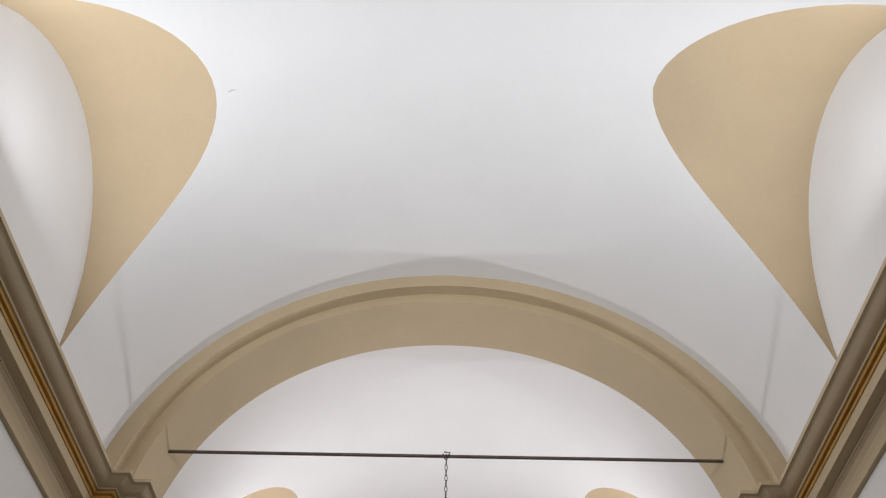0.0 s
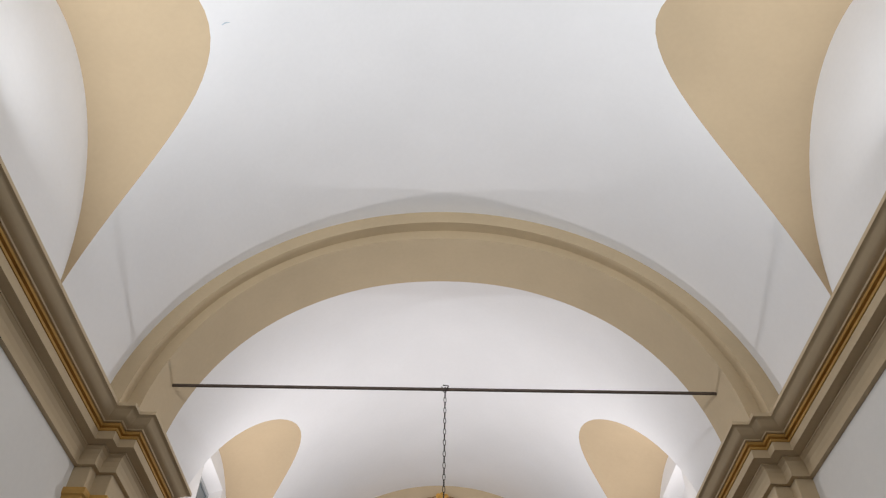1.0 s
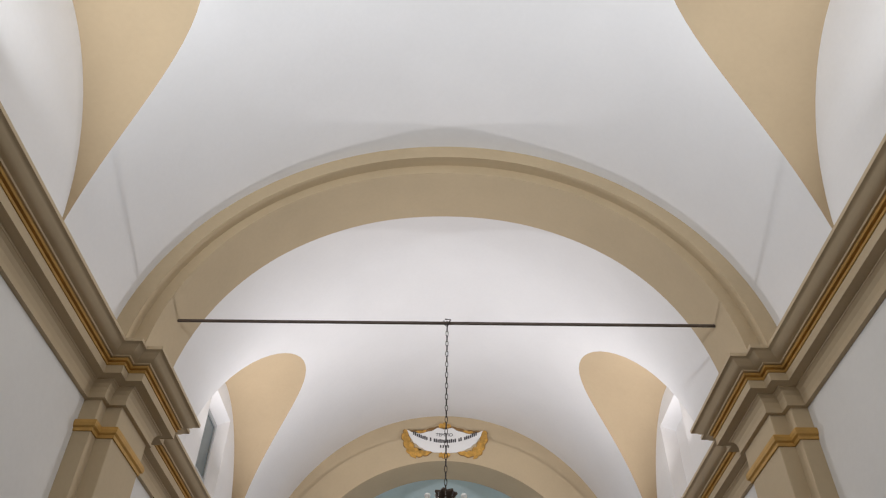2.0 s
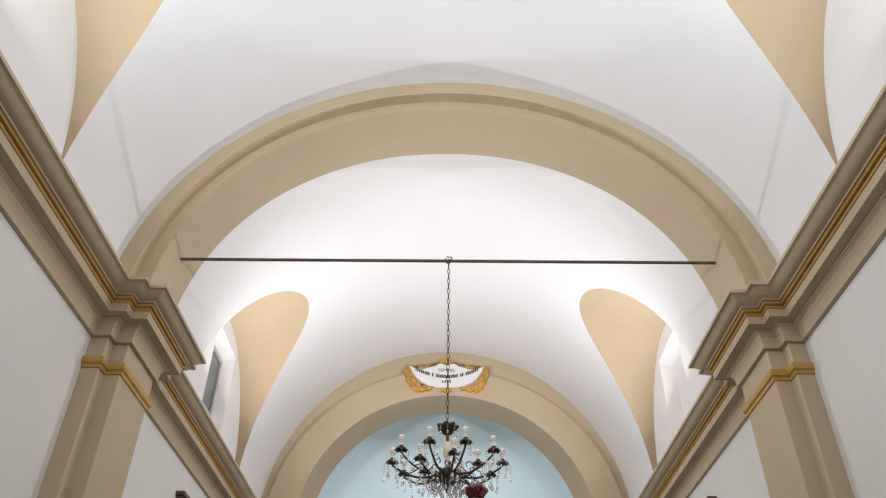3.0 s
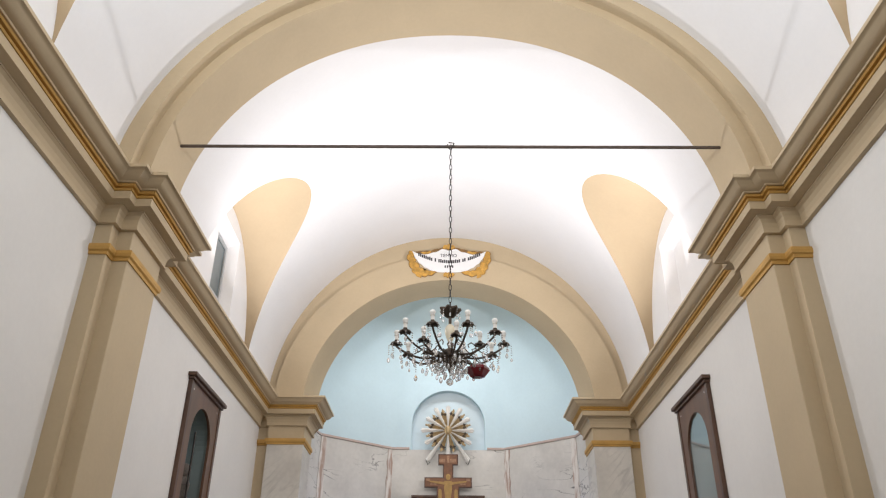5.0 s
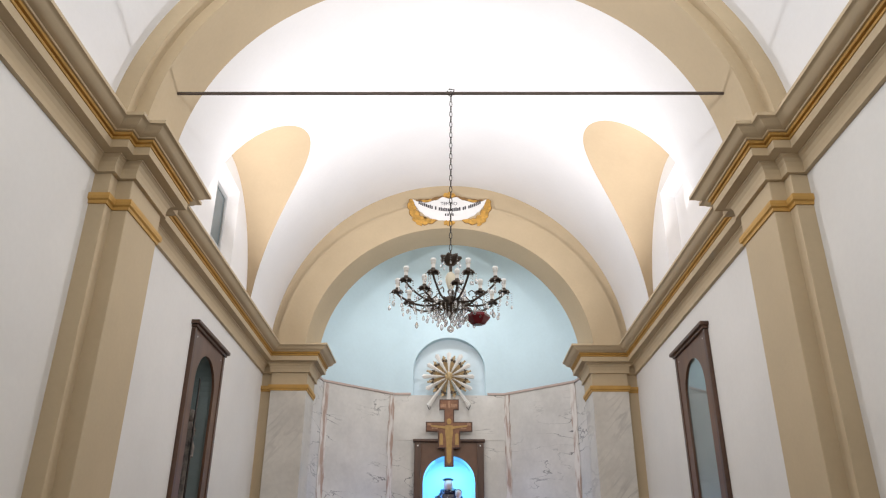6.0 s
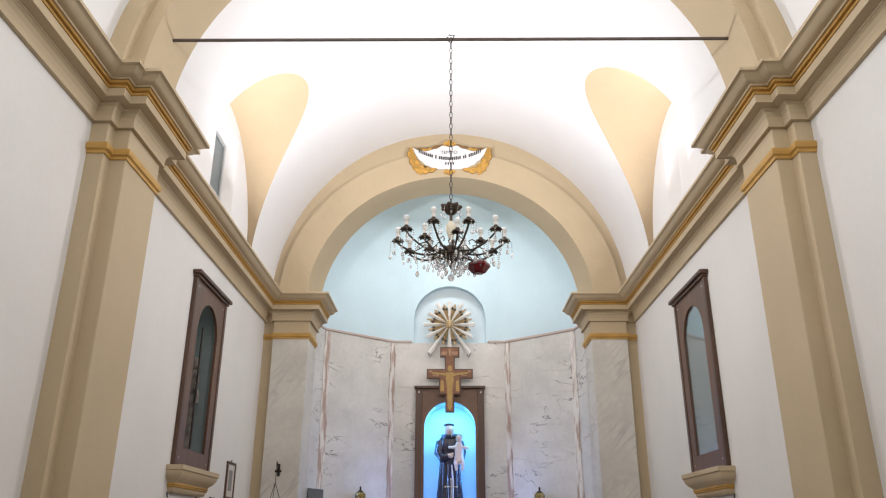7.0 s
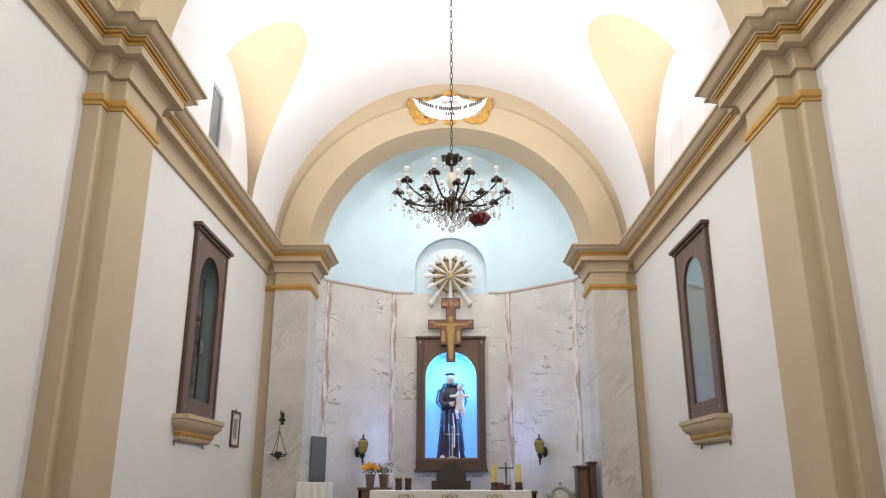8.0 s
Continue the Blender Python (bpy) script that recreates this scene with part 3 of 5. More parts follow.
def display_case(side):
    """Wooden case, built facing -y at the origin and turned to its wall."""
    top = tagged(new("display_case"), "dark walnut glazed wall case with a round-headed opening" if side > 0 else "dark walnut wall case with an unglazed round-headed opening", "display case", "wall cases")
    bm = bmesh.new()
    arched_frame(bm, 0.57, 2.22, 4.20, 0.36, 2.40, 3.67, 0.36, -0.036, -0.006)
    part("front_board", bm, CASEWOOD, top, "reddish walnut front board")
    part("stile", boxes((-0.585, -0.52, -0.048, 0.0, 2.22, 4.20), bevel=0.006), WOOD, top)
    part("stile", boxes((0.52, 0.585, -0.048, 0.0, 2.22, 4.20), bevel=0.006), WOOD, top)
    bm = boxes((-0.60, 0.60, -0.065, 0.0, 4.202, 4.23), bevel=0.004)
    box(bm, -0.63, 0.63, -0.095, 0.0, 4.232, 4.275, bevel=0.008)
    part("cornice_board", bm, WOOD, top)
    bm = bmesh.new()
    hole = [(-0.375, 2.39), (-0.375, 3.67)] + [(0.375 * math.cos(math.pi * (1 - i / 20)), 3.67 + 0.375 * math.sin(math.pi * i / 20)) for i in range(1, 20)] + [(0.375, 3.67), (0.375, 2.39)]
    rows = [[(x * 1.12, -0.004, z) for x, z in hole], [(x * 1.12, 0.33, z) for x, z in hole]]
    grid(bm, rows)
    bm.faces.new([bm.verts.new(p) for p in rows[1]])
    bm.faces.new([bm.verts.new(p) for p in (rows[0][0], rows[0][-1], rows[1][-1], rows[1][0])])
    part("lining", bm, CASEBLUE, top, "grey-green painted lining")
    if side > 0:
        pane = part("pane", boxes((-0.40, 0.40, -0.018, -0.014, 2.38, 4.06)), GLASS, top, "clear glass pane")
        pane.visible_shadow = False
    for x, z in ((-0.46, 4.13), (0.46, 4.13), (-0.46, 2.30), (0.46, 2.30)):
        part("screw", lathe(bmesh.new(), [(0.0, -0.004), (0.009, -0.004), (0.009, 0.0)], (x, -0.037, z), 8, Matrix.Rotation(radians(90), 3, "X")), SILVER, top, "bright screw head")
    top.matrix_world = pose(side * W, 8.38, 0, 0, 0, 90 * (1 if side < 0 else -1))
    return top


display_case(-1), display_case(1)


def console(side):
    """Moulded plaster bracket under a case."""
    top = tagged(new("console"), "beige moulded plaster bracket with an ochre fillet", "bracket", "case brackets")
    s = side
    path = [(s * W, 7.82), (s * (W - 0.05), 7.82), (s * (W - 0.05), 8.83), (s * W, 8.83)]
    g = 1 if s > 0 else -1
    mk = lambda prof: sweep(bmesh.new(), path, [(g * d, z) for d, z in prof])
    part("shelf", mk([(-0.05, 2.21), (0.12, 2.21), (0.12, 2.165), (0.105, 2.155), (0.10, 2.12), (0.07, 2.08), (0.035, 2.055), (0.03, 2.045), (-0.05, 2.045)]), BEIGE, top, smooth=True)
    part("fillet", mk([(-0.05, 2.045), (0.028, 2.045), (0.035, 2.03), (0.026, 2.018), (0.03, 2.012), (0.02, 2.0), (-0.05, 2.0)]), OCHRE, top, "ochre painted fillet")
    part("foot", mk([(-0.05, 2.0), (0.016, 2.0), (0.012, 1.975), (-0.005, 1.955), (-0.03, 1.95)]), BEIGE, top)
    for y in (7.76, 8.66):
        part("peg", tube(bmesh.new(), [(s * (W - 0.02), y, 1.95), (s * (W - 0.03), y, 1.90)], 0.008, 6), GROUT, top, "small dark metal peg")
    return top


console(-1), console(1)


def blob(bm, at, r, stretch=(1, 1, 1), seg=10):
    g = bmesh.ops.create_uvsphere(bm, u_segments=seg, v_segments=max(6, seg * 2 // 3), radius=r)
    for v in g["verts"]:
        v.co = Vector((v.co.x * stretch[0], v.co.y * stretch[1], v.co.z * stretch[2])) + Vector(at)
    return {f for v in g["verts"] for f in v.link_faces}


OLDPAINT = mat("worn_statue_paint", (0.17, 0.14, 0.12), 0.6, vary=0.7, scale=14)


def case_statue():
    """Slender standing figure with a staff inside the case on the west wall, kept plain."""
    bm = bmesh.new()
    x, y = -2.97, 8.66
    rows = []
    for z, r in ((2.38, 0.10), (2.44, 0.10), (2.46, 0.065), (2.60, 0.055), (2.75, 0.07), (3.0, 0.08), (3.12, 0.062), (3.26, 0.095), (3.32, 0.055), (3.35, 0.033)):
        rows.append([(x + r * (0.9 + 0.16 * math.sin(5 * i)) * math.cos(i * math.pi / 8), y + r * (0.9 + 0.12 * math.sin(3 * i + 9 * z)) * math.sin(i * math.pi / 8), z) for i in range(16)])
    vs = grid(bm, rows, close=True)
    bm.faces.new(vs[0]), bm.faces.new(vs[-1])
    blob(bm, (x, y, 3.42), 0.065, (1, 1, 1.2))
    tube(bm, [(x, y, 3.22), (x + 0.08, y - 0.04, 3.05), (x + 0.09, y - 0.06, 2.95)], [0.035, 0.03, 0.022], 8)
    n = len(bm.faces)
    tube(bm, [(x + 0.08, y - 0.07, 2.45), (x + 0.08, y - 0.075, 3.2), (x + 0.07, y - 0.06, 3.84)], 0.013, 6)
    bm.faces.ensure_lookup_table()
    for f in list(bm.faces)[n:]:
        f.material_index = 1
    ob = finish("statue", bm, OLDPAINT, smooth=True)
    ob.data.materials.append(IRON)
    return tagged(ob, "slender worn painted statue with a dark staff in the wall case", "statue")


case_statue()


def picture():
    top = tagged(new("framed_picture"), "small dark framed print hung on the ivory wall", "picture")
    x = -W
    fr = boxes((x, x + 0.025, 9.78, 9.81, 1.98, 2.43), (x, x + 0.025, 10.13, 10.16, 1.98, 2.43), (x, x + 0.025, 9.81, 10.13, 2.40, 2.43), (x, x + 0.025, 9.81, 10.13, 1.98, 2.01), bevel=0.003)
    part("frame", fr, WOOD, top)
    part("print", boxes((x + 0.004, x + 0.012, 9.81, 10.13, 2.01, 2.40)), PAPER, top, "faded paper print")
    part("printed_field", boxes((x + 0.012, x + 0.014, 9.89, 10.05, 2.08, 2.33)), PRINT, top, "grey printed field")
    part("hanger", tube(bmesh.new(), [(x + 0.004, 9.97, 2.43), (x + 0.012, 9.97, 2.46)], 0.006, 6), IRON, top)


picture()
hook = tagged(finish("wall_hook", tube(bmesh.new(), [(-W, 9.20, 1.97), (-W + 0.03, 9.20, 1.965), (-W + 0.05, 9.20, 1.93), (-W + 0.055, 9.20, 1.97)], 0.006, 6), GROUT), "small black iron hook in the ivory wall", "hook")


# ---- painted cartouche over the chancel arch ----
def along(table, x):
    """Value at |x| between rows of (x, value), eased."""
    x = abs(x)
    for (a, u), (b, v) in zip(table, table[1:]):
        if x <= b:
            f = (x - a) / (b - a)
            return u + (v - u) * f * f * (3 - 2 * f)
    return table[-1][1]


RIBBON_TOP = [(0, 7.52), (0.11, 7.55), (0.22, 7.49), (0.40, 7.445), (0.52, 7.465), (0.61, 7.505)]
RIBBON_LOW = [(0, 7.115), (0.15, 7.122), (0.27, 7.145), (0.38, 7.20), (0.48, 7.28), (0.55, 7.37), (0.61, 7.50)]


def painted_leaf(path, widths, lobes, y0, y1, grow=0.0):
    """A lobed leaf along a line in x and z, as a low relief."""
    n = 44
    left, right = [], []
    for i in range(n + 1):
        t = i / n
        k = min(int(t * (len(path) - 1)), len(path) - 2)
        f = t * (len(path) - 1) - k
        p = Vector(path[k]).lerp(Vector(path[k + 1]), f)
        d = (Vector(path[k + 1]) - Vector(path[k])).normalized()
        w = (widths[0] + (widths[1] - widths[0]) * t) * math.sin(math.pi * min(1, 0.12 + 0.88 * t)) ** 0.5
        lobe = lambda ph: w * (0.62 + 0.5 * abs(math.sin(lobes * t * math.pi + ph))) + grow
        left.append((p.x - d.y * lobe(0), p.y + d.x * lobe(0)))
        right.append((p.x + d.y * lobe(0.9), p.y - d.x * lobe(0.9)))
    return mesh_prism(bmesh.new(), left + right[::-1], y0, y1)


def cartouche():
    top = tagged(new("cartouche"), "painted white ribbon cartouche with ochre scrollwork and dark lettering", "cartouche")
    y = 10.993
    n = 60
    up = [-0.61 + 1.22 * i / n for i in range(n + 1)]
    part("ribbon", mesh_prism(bmesh.new(), [(x, along(RIBBON_TOP, x) + 0.001) for x in up] + [(x, along(RIBBON_LOW, x)) for x in reversed(up[1:-1])], y - 0.014, y), RIBBON, top, "white painted ribbon")
    for sx in (-1, 1):
        at = lambda rows: [(sx * a, b) for a, b in rows]
        low = at([(0.61, 7.51), (0.635, 7.42), (0.60, 7.29), (0.52, 7.17), (0.42, 7.10), (0.31, 7.105), (0.20, 7.14)])
        part("shaded_scroll", painted_leaf(low, (0.065, 0.06), 6, y - 0.006, y, 0.010), BROWNP, top, "brown shade of the scrollwork")
        part("scroll", painted_leaf(low, (0.065, 0.06), 6, y - 0.010, y), GOLDP, top, "ochre and gold painted scrollwork")
        part("scroll", painted_leaf(at([(0.60, 7.26), (0.54, 7.13), (0.45, 7.02)]), (0.06, 0.04), 3, y - 0.012, y), GOLDP, top, "ochre and gold painted scrollwork")
        part("leaf_scroll", painted_leaf(at([(0.08, 7.57), (0.20, 7.535), (0.33, 7.49), (0.47, 7.49), (0.56, 7.50)]), (0.028, 0.03), 4, y - 0.007, y), BROWNP, top, "brown shaded leaf scroll")
        part("leaf", painted_leaf(at([(0.30, 7.50), (0.38, 7.475), (0.46, 7.485)]), (0.02, 0.024), 2, y - 0.011, y), GOLDP, top, "gold painted leaf")
    for rows in ([(-0.10, 7.575), (0.0, 7.60), (0.10, 7.575)], [(-0.09, 7.08), (0.0, 7.07), (0.09, 7.08)]):
        part("shell", painted_leaf(rows, (0.045, 0.045), 3, y - 0.018, y), GOLDP, top, "gold painted shell")
    cu = bpy.data.curves.new("lettering", "FONT")
    cu.body, cu.size, cu.align_x, cu.extrude = "TEMPIO", 0.08, "CENTER", 0.001
    ob = new("lettering", cu)
    ob.parent, ob.matrix_world = top, pose(-0.01, y - 0.016, 7.40, 90, 0, 0)
    cu.materials.append(INK)
    bm = bmesh.new()
    k = 34
    for i in range(k):
        if i in (8, 10, 23, 26):
            continue
        x = -0.50 + 1.0 * i / (k - 1)
        z = 7.285 + 0.135 * (abs(x) / 0.50) ** 2
        h, w = 0.058 + 0.006 * math.sin(i * 2.3), 0.0115
        box(bm, x - w, x + w, y - 0.017, y - 0.014, z, z + h)
    tagged(part("lettering_bars", bm, INK, top, "dark line of painted lettering"), kind="stuff")
    for i in range(4):
        part("date_bar", boxes((-0.075 + 0.04 * i, -0.053 + 0.04 * i, y - 0.017, y - 0.014, 7.20, 7.245)), INK, top, "dark painted date stroke")



GOLDP = mat("gold_ochre_scroll_paint", (0.50, 0.27, 0.05), 0.6, vary=0.5, scale=18)
BROWNP = mat("brown_scroll_paint", (0.22, 0.12, 0.04), 0.6, vary=0.4, scale=18)
cartouche()


# ---- chandelier ----
def pendant(bm, at, drop, size):
    """A short bead strand that ends in a faceted drop."""
    x, y, z = at
    n = max(1, int(drop / 0.018))
    for i in range(n):
        lathe(bm, [(0.0, z - 0.018 * i), (0.006, z - 0.018 * i - 0.007), (0.0, z - 0.018 * i - 0.014)], (x, y, 0), 5)
    zb = z - drop
    lathe(bm, [(0.0, zb), (size * 0.45, zb - size * 0.7), (size * 0.62, zb - size * 1.4), (size * 0.4, zb - size * 2.1), (0.0, zb - size * 2.4)], (x, y, 0), 6)


CUTS = {}


def crystal(parent, at, drop, size):
    """One hanging crystal; alike ones share a mesh."""
    key = (round(drop / 0.02), round(size / 0.005))
    if key not in CUTS:
        bm = bmesh.new()
        pendant(bm, (0, 0, 0), key[0] * 0.02, key[1] * 0.005)
        me = bpy.data.meshes.new("crystal")
        bm.to_mesh(me)
        bm.free()
        me.materials.append(CRYSTAL)
        CUTS[key] = me
    ob = new("crystal", CUTS[key])
    ob.parent, ob.location = parent, at
    return ob


def chandelier():
    cx, cy = 0.01, 5.55
    top = tagged(new("chandelier"), "unlit bronze chandelier hung with crystal drops and white candle bulbs", "chandelier")
    # chain of oval links from the tie rod
    bm = bmesh.new()
    z, i = 5.66, 0
    while z > 4.06:
        a = math.pi / 2 * (i % 2) + 0.3
        pts = [(cx + 0.011 * math.cos(2 * math.pi * k / 10) * math.cos(a), cy + 0.011 * math.cos(2 * math.pi * k / 10) * math.sin(a), z - 0.03 + 0.032 * math.sin(2 * math.pi * k / 10)) for k in range(11)]
        tube(bm, pts, 0.0033, 5)
        z -= 0.054
        i += 1
    part("chain", bm, IRON, top, "dark iron link chain")
    bm = bmesh.new()
    tube(bm, [(cx - 0.03, cy, 5.665), (cx - 0.025, cy + 0.03, 5.65), (cx + 0.0, cy, 5.60), (cx + 0.03, cy - 0.025, 5.66), (cx - 0.02, cy - 0.022, 5.668)], 0.007, 6)
    part("wire_tie", bm, IRON, top)
    bm = bmesh.new()
    lathe(bm, [(0.012, 4.06), (0.02, 4.05), (0.075, 4.035), (0.08, 4.02), (0.06, 3.99), (0.035, 3.965), (0.014, 3.955), (0.012, 3.90), (0.022, 3.888)], (cx, cy, 0), 28)
    for v in bm.verts:
        e = Vector((v.co.x - cx, v.co.y - cy))
        if e.length > 0.05:
            wave = math.cos(7 * math.atan2(e.y, e.x))
            v.co.x, v.co.y = cx + e.x * (1 + 0.16 * wave), cy + e.y * (1 + 0.16 * wave)
            v.co.z += 0.004 * wave
    part("canopy", bm, BRONZE, top, "leafy bronze crown", smooth=True)
    part("vase", lathe(bmesh.new(), [(0.014, 3.90), (0.03, 3.885), (0.042, 3.86), (0.042, 3.83), (0.030, 3.785), (0.016, 3.75)], (cx, cy, 0), 16), CREAM, top, "cream porcelain vase stem", smooth=True)
    bm = bmesh.new()
    lathe(bm, [(0.018, 3.75), (0.026, 3.735), (0.014, 3.70), (0.05, 3.68), (0.075, 3.65), (0.08, 3.62), (0.055, 3.585), (0.05, 3.565), (0.02, 3.53), (0.008, 3.50)], (cx, cy, 0), 14)
    rnd = random.Random(7)
    for i in range(18):
        a = i * 2 * math.pi / 18
        tube(bm, [(cx + 0.06 * math.cos(a), cy + 0.06 * math.sin(a), 3.64), (cx + 0.10 * math.cos(a), cy + 0.10 * math.sin(a), 3.66 - 0.06 * (i % 2)), (cx + 0.085 * math.cos(a), cy + 0.085 * math.sin(a), 3.60)], [0.012, 0.008, 0.003], 5)
    part("hub", bm, BRONZE, top, "dark bronze foliate hub", smooth=True)
    for i in range(8):
        a = i * math.pi / 4
        crystal(top, (cx + 0.075 * math.cos(a), cy + 0.075 * math.sin(a), 4.015), 0.03, 0.016)
    arms = [(0.42, 3.735, -90 + 36 * i + 18, 0.0) for i in range(10)] + [(0.235, 3.72, -150 + 72 * i, 0.0) for i in range(5)]
    for r, zc, deg, _ in arms:
        a = radians(deg)
        c, s = math.cos(a), math.sin(a)
        P = lambda q, z: (cx + q * c, cy + q * s, z)
        arm = bmesh.new()
        k = r / 0.42
        ctrl = [(0.05, 3.64), (0.12 * k, 3.625), (0.20 * k, 3.615), (0.29 * k, 3.635), (0.36 * k, 3.67), (0.41 * k, zc - 0.03), (r, zc)]
        pts = []
        for j in range(19):
            t = j / 18 * (len(ctrl) - 1)
            i0 = min(int(t), len(ctrl) - 2)
            f = t - i0
            p0, p1, p2, p3 = ctrl[max(0, i0 - 1)], ctrl[i0], ctrl[i0 + 1], ctrl[min(len(ctrl) - 1, i0 + 2)]
            cr = lambda u: 0.5 * (2 * p1[u] + (p2[u] - p0[u]) * f + (2 * p0[u] - 5 * p1[u] + 4 * p2[u] - p3[u]) * f * f + (3 * p1[u] - p0[u] - 3 * p2[u] + p3[u]) * f ** 3)
            pts.append(P(cr(0), cr(1)))
        tube(arm, pts, 0.0085, 6)
        # scroll curled back over the arm
        tube(arm, [P(0.30 * k, 3.64), P(0.24 * k, 3.67), P(0.20 * k, 3.70), P(0.17 * k, 3.69), P(0.18 * k, 3.665)], 0.005, 5)
        armo = part("arm", arm, BRONZE, top, "dark curved bronze arm", smooth=True)
        cup = bmesh.new()
        lathe(cup, [(0.008, zc - 0.014), (0.028, zc - 0.008), (0.041, zc - 0.005), (0.048, zc - 0.008), (0.043, zc + 0.004), (0.036, zc + 0.009), (0.016, zc + 0.014), (0.016, zc + 0.03)], P(r, 0), 24)
        axis = Vector(P(r, 0))
        for v in cup.verts:
            e = Vector((v.co.x - axis.x, v.co.y - axis.y))
            if e.length > 0.039:
                wave = math.cos(8 * math.atan2(e.y, e.x))
                v.co.x, v.co.y = axis.x + e.x * (1 + 0.10 * wave), axis.y + e.y * (1 + 0.10 * wave)
                v.co.z -= 0.007 * wave
        part("drip_cup", cup, BRONZE, armo, "leafy bronze drip cup", smooth=True)
        part("candle_sleeve", lathe(bmesh.new(), [(0.015, zc + 0.028), (0.014, zc + 0.065), (0.020, zc + 0.068), (0.018, zc + 0.074), (0.0, zc + 0.074)], P(r, 0), 10), SLEEVE, armo, "ivory candle sleeve")
        part("bulb", lathe(bmesh.new(), [(0.011, zc + 0.073), (0.020, zc + 0.084), (0.023, zc + 0.096), (0.017, zc + 0.110), (0.0, zc + 0.117)], P(r, 0), 10), BULB, armo, "frosted white bulb", smooth=True)
        for j in range(5):
            b = a + (j - 2) * 1.1
            q = Vector(P(r, zc - 0.012)) + Vector((0.058 * math.cos(b), 0.058 * math.sin(b), 0))
            crystal(armo, q, 0.03 + 0.05 * rnd.random() + (0.03 if j == 2 else 0), 0.014 + 0.007 * rnd.random())
        for f in (0.3, 0.55, 0.8):
            crystal(armo, P(r * f, 3.605 + (0.03 if f > 0.7 else 0)), 0.02 + 0.06 * rnd.random(), 0.016 + 0.01 * rnd.random())
    for i in range(14):
        a = i * 2 * math.pi / 14 + 0.1
        rr = 0.06 if i % 2 else 0.10
        crystal(top, (cx + rr * math.cos(a), cy + rr * math.sin(a), 3.58), 0.03 + 0.04 * (i % 3) / 2, 0.022)
    bm = bmesh.new()
    blob(bm, (cx, cy, 3.425), 0.028, seg=12)
    tube(bm, [(cx, cy, 3.50), (cx, cy, 3.45)], 0.004, 5)
    part("crystal_ball", bm, CRYSTAL, top, "clear crystal ball", smooth=True)
    return top


chandelier()


def sanctuary_lamp():
    """Faceted ruby bowl that hangs under the chandelier's arms."""
    top = tagged(new("sanctuary_lamp"), "small faceted ruby red glass lamp hung beside the chandelier", "lamp")
    c = (0.225, 5.62, 0)
    bm = bmesh.new()
    lathe(bm, [(0.03, 3.488), (0.058, 3.492), (0.098, 3.543), (0.092, 3.565), (0.055, 3.588), (0.02, 3.593)], c, 6)
    part("bowl", bm, RUBY, top, "ruby red faceted bowl")
    bm = bmesh.new()
    for i in range(3):
        a = i * 2 * math.pi / 3
        tube(bm, [(c[0] + 0.05 * math.cos(a), c[1] + 0.05 * math.sin(a), 3.588), (c[0], c[1], 3.64)], 0.003, 4)
    part("hanger", bm, IRON, top)


sanctuary_lamp()


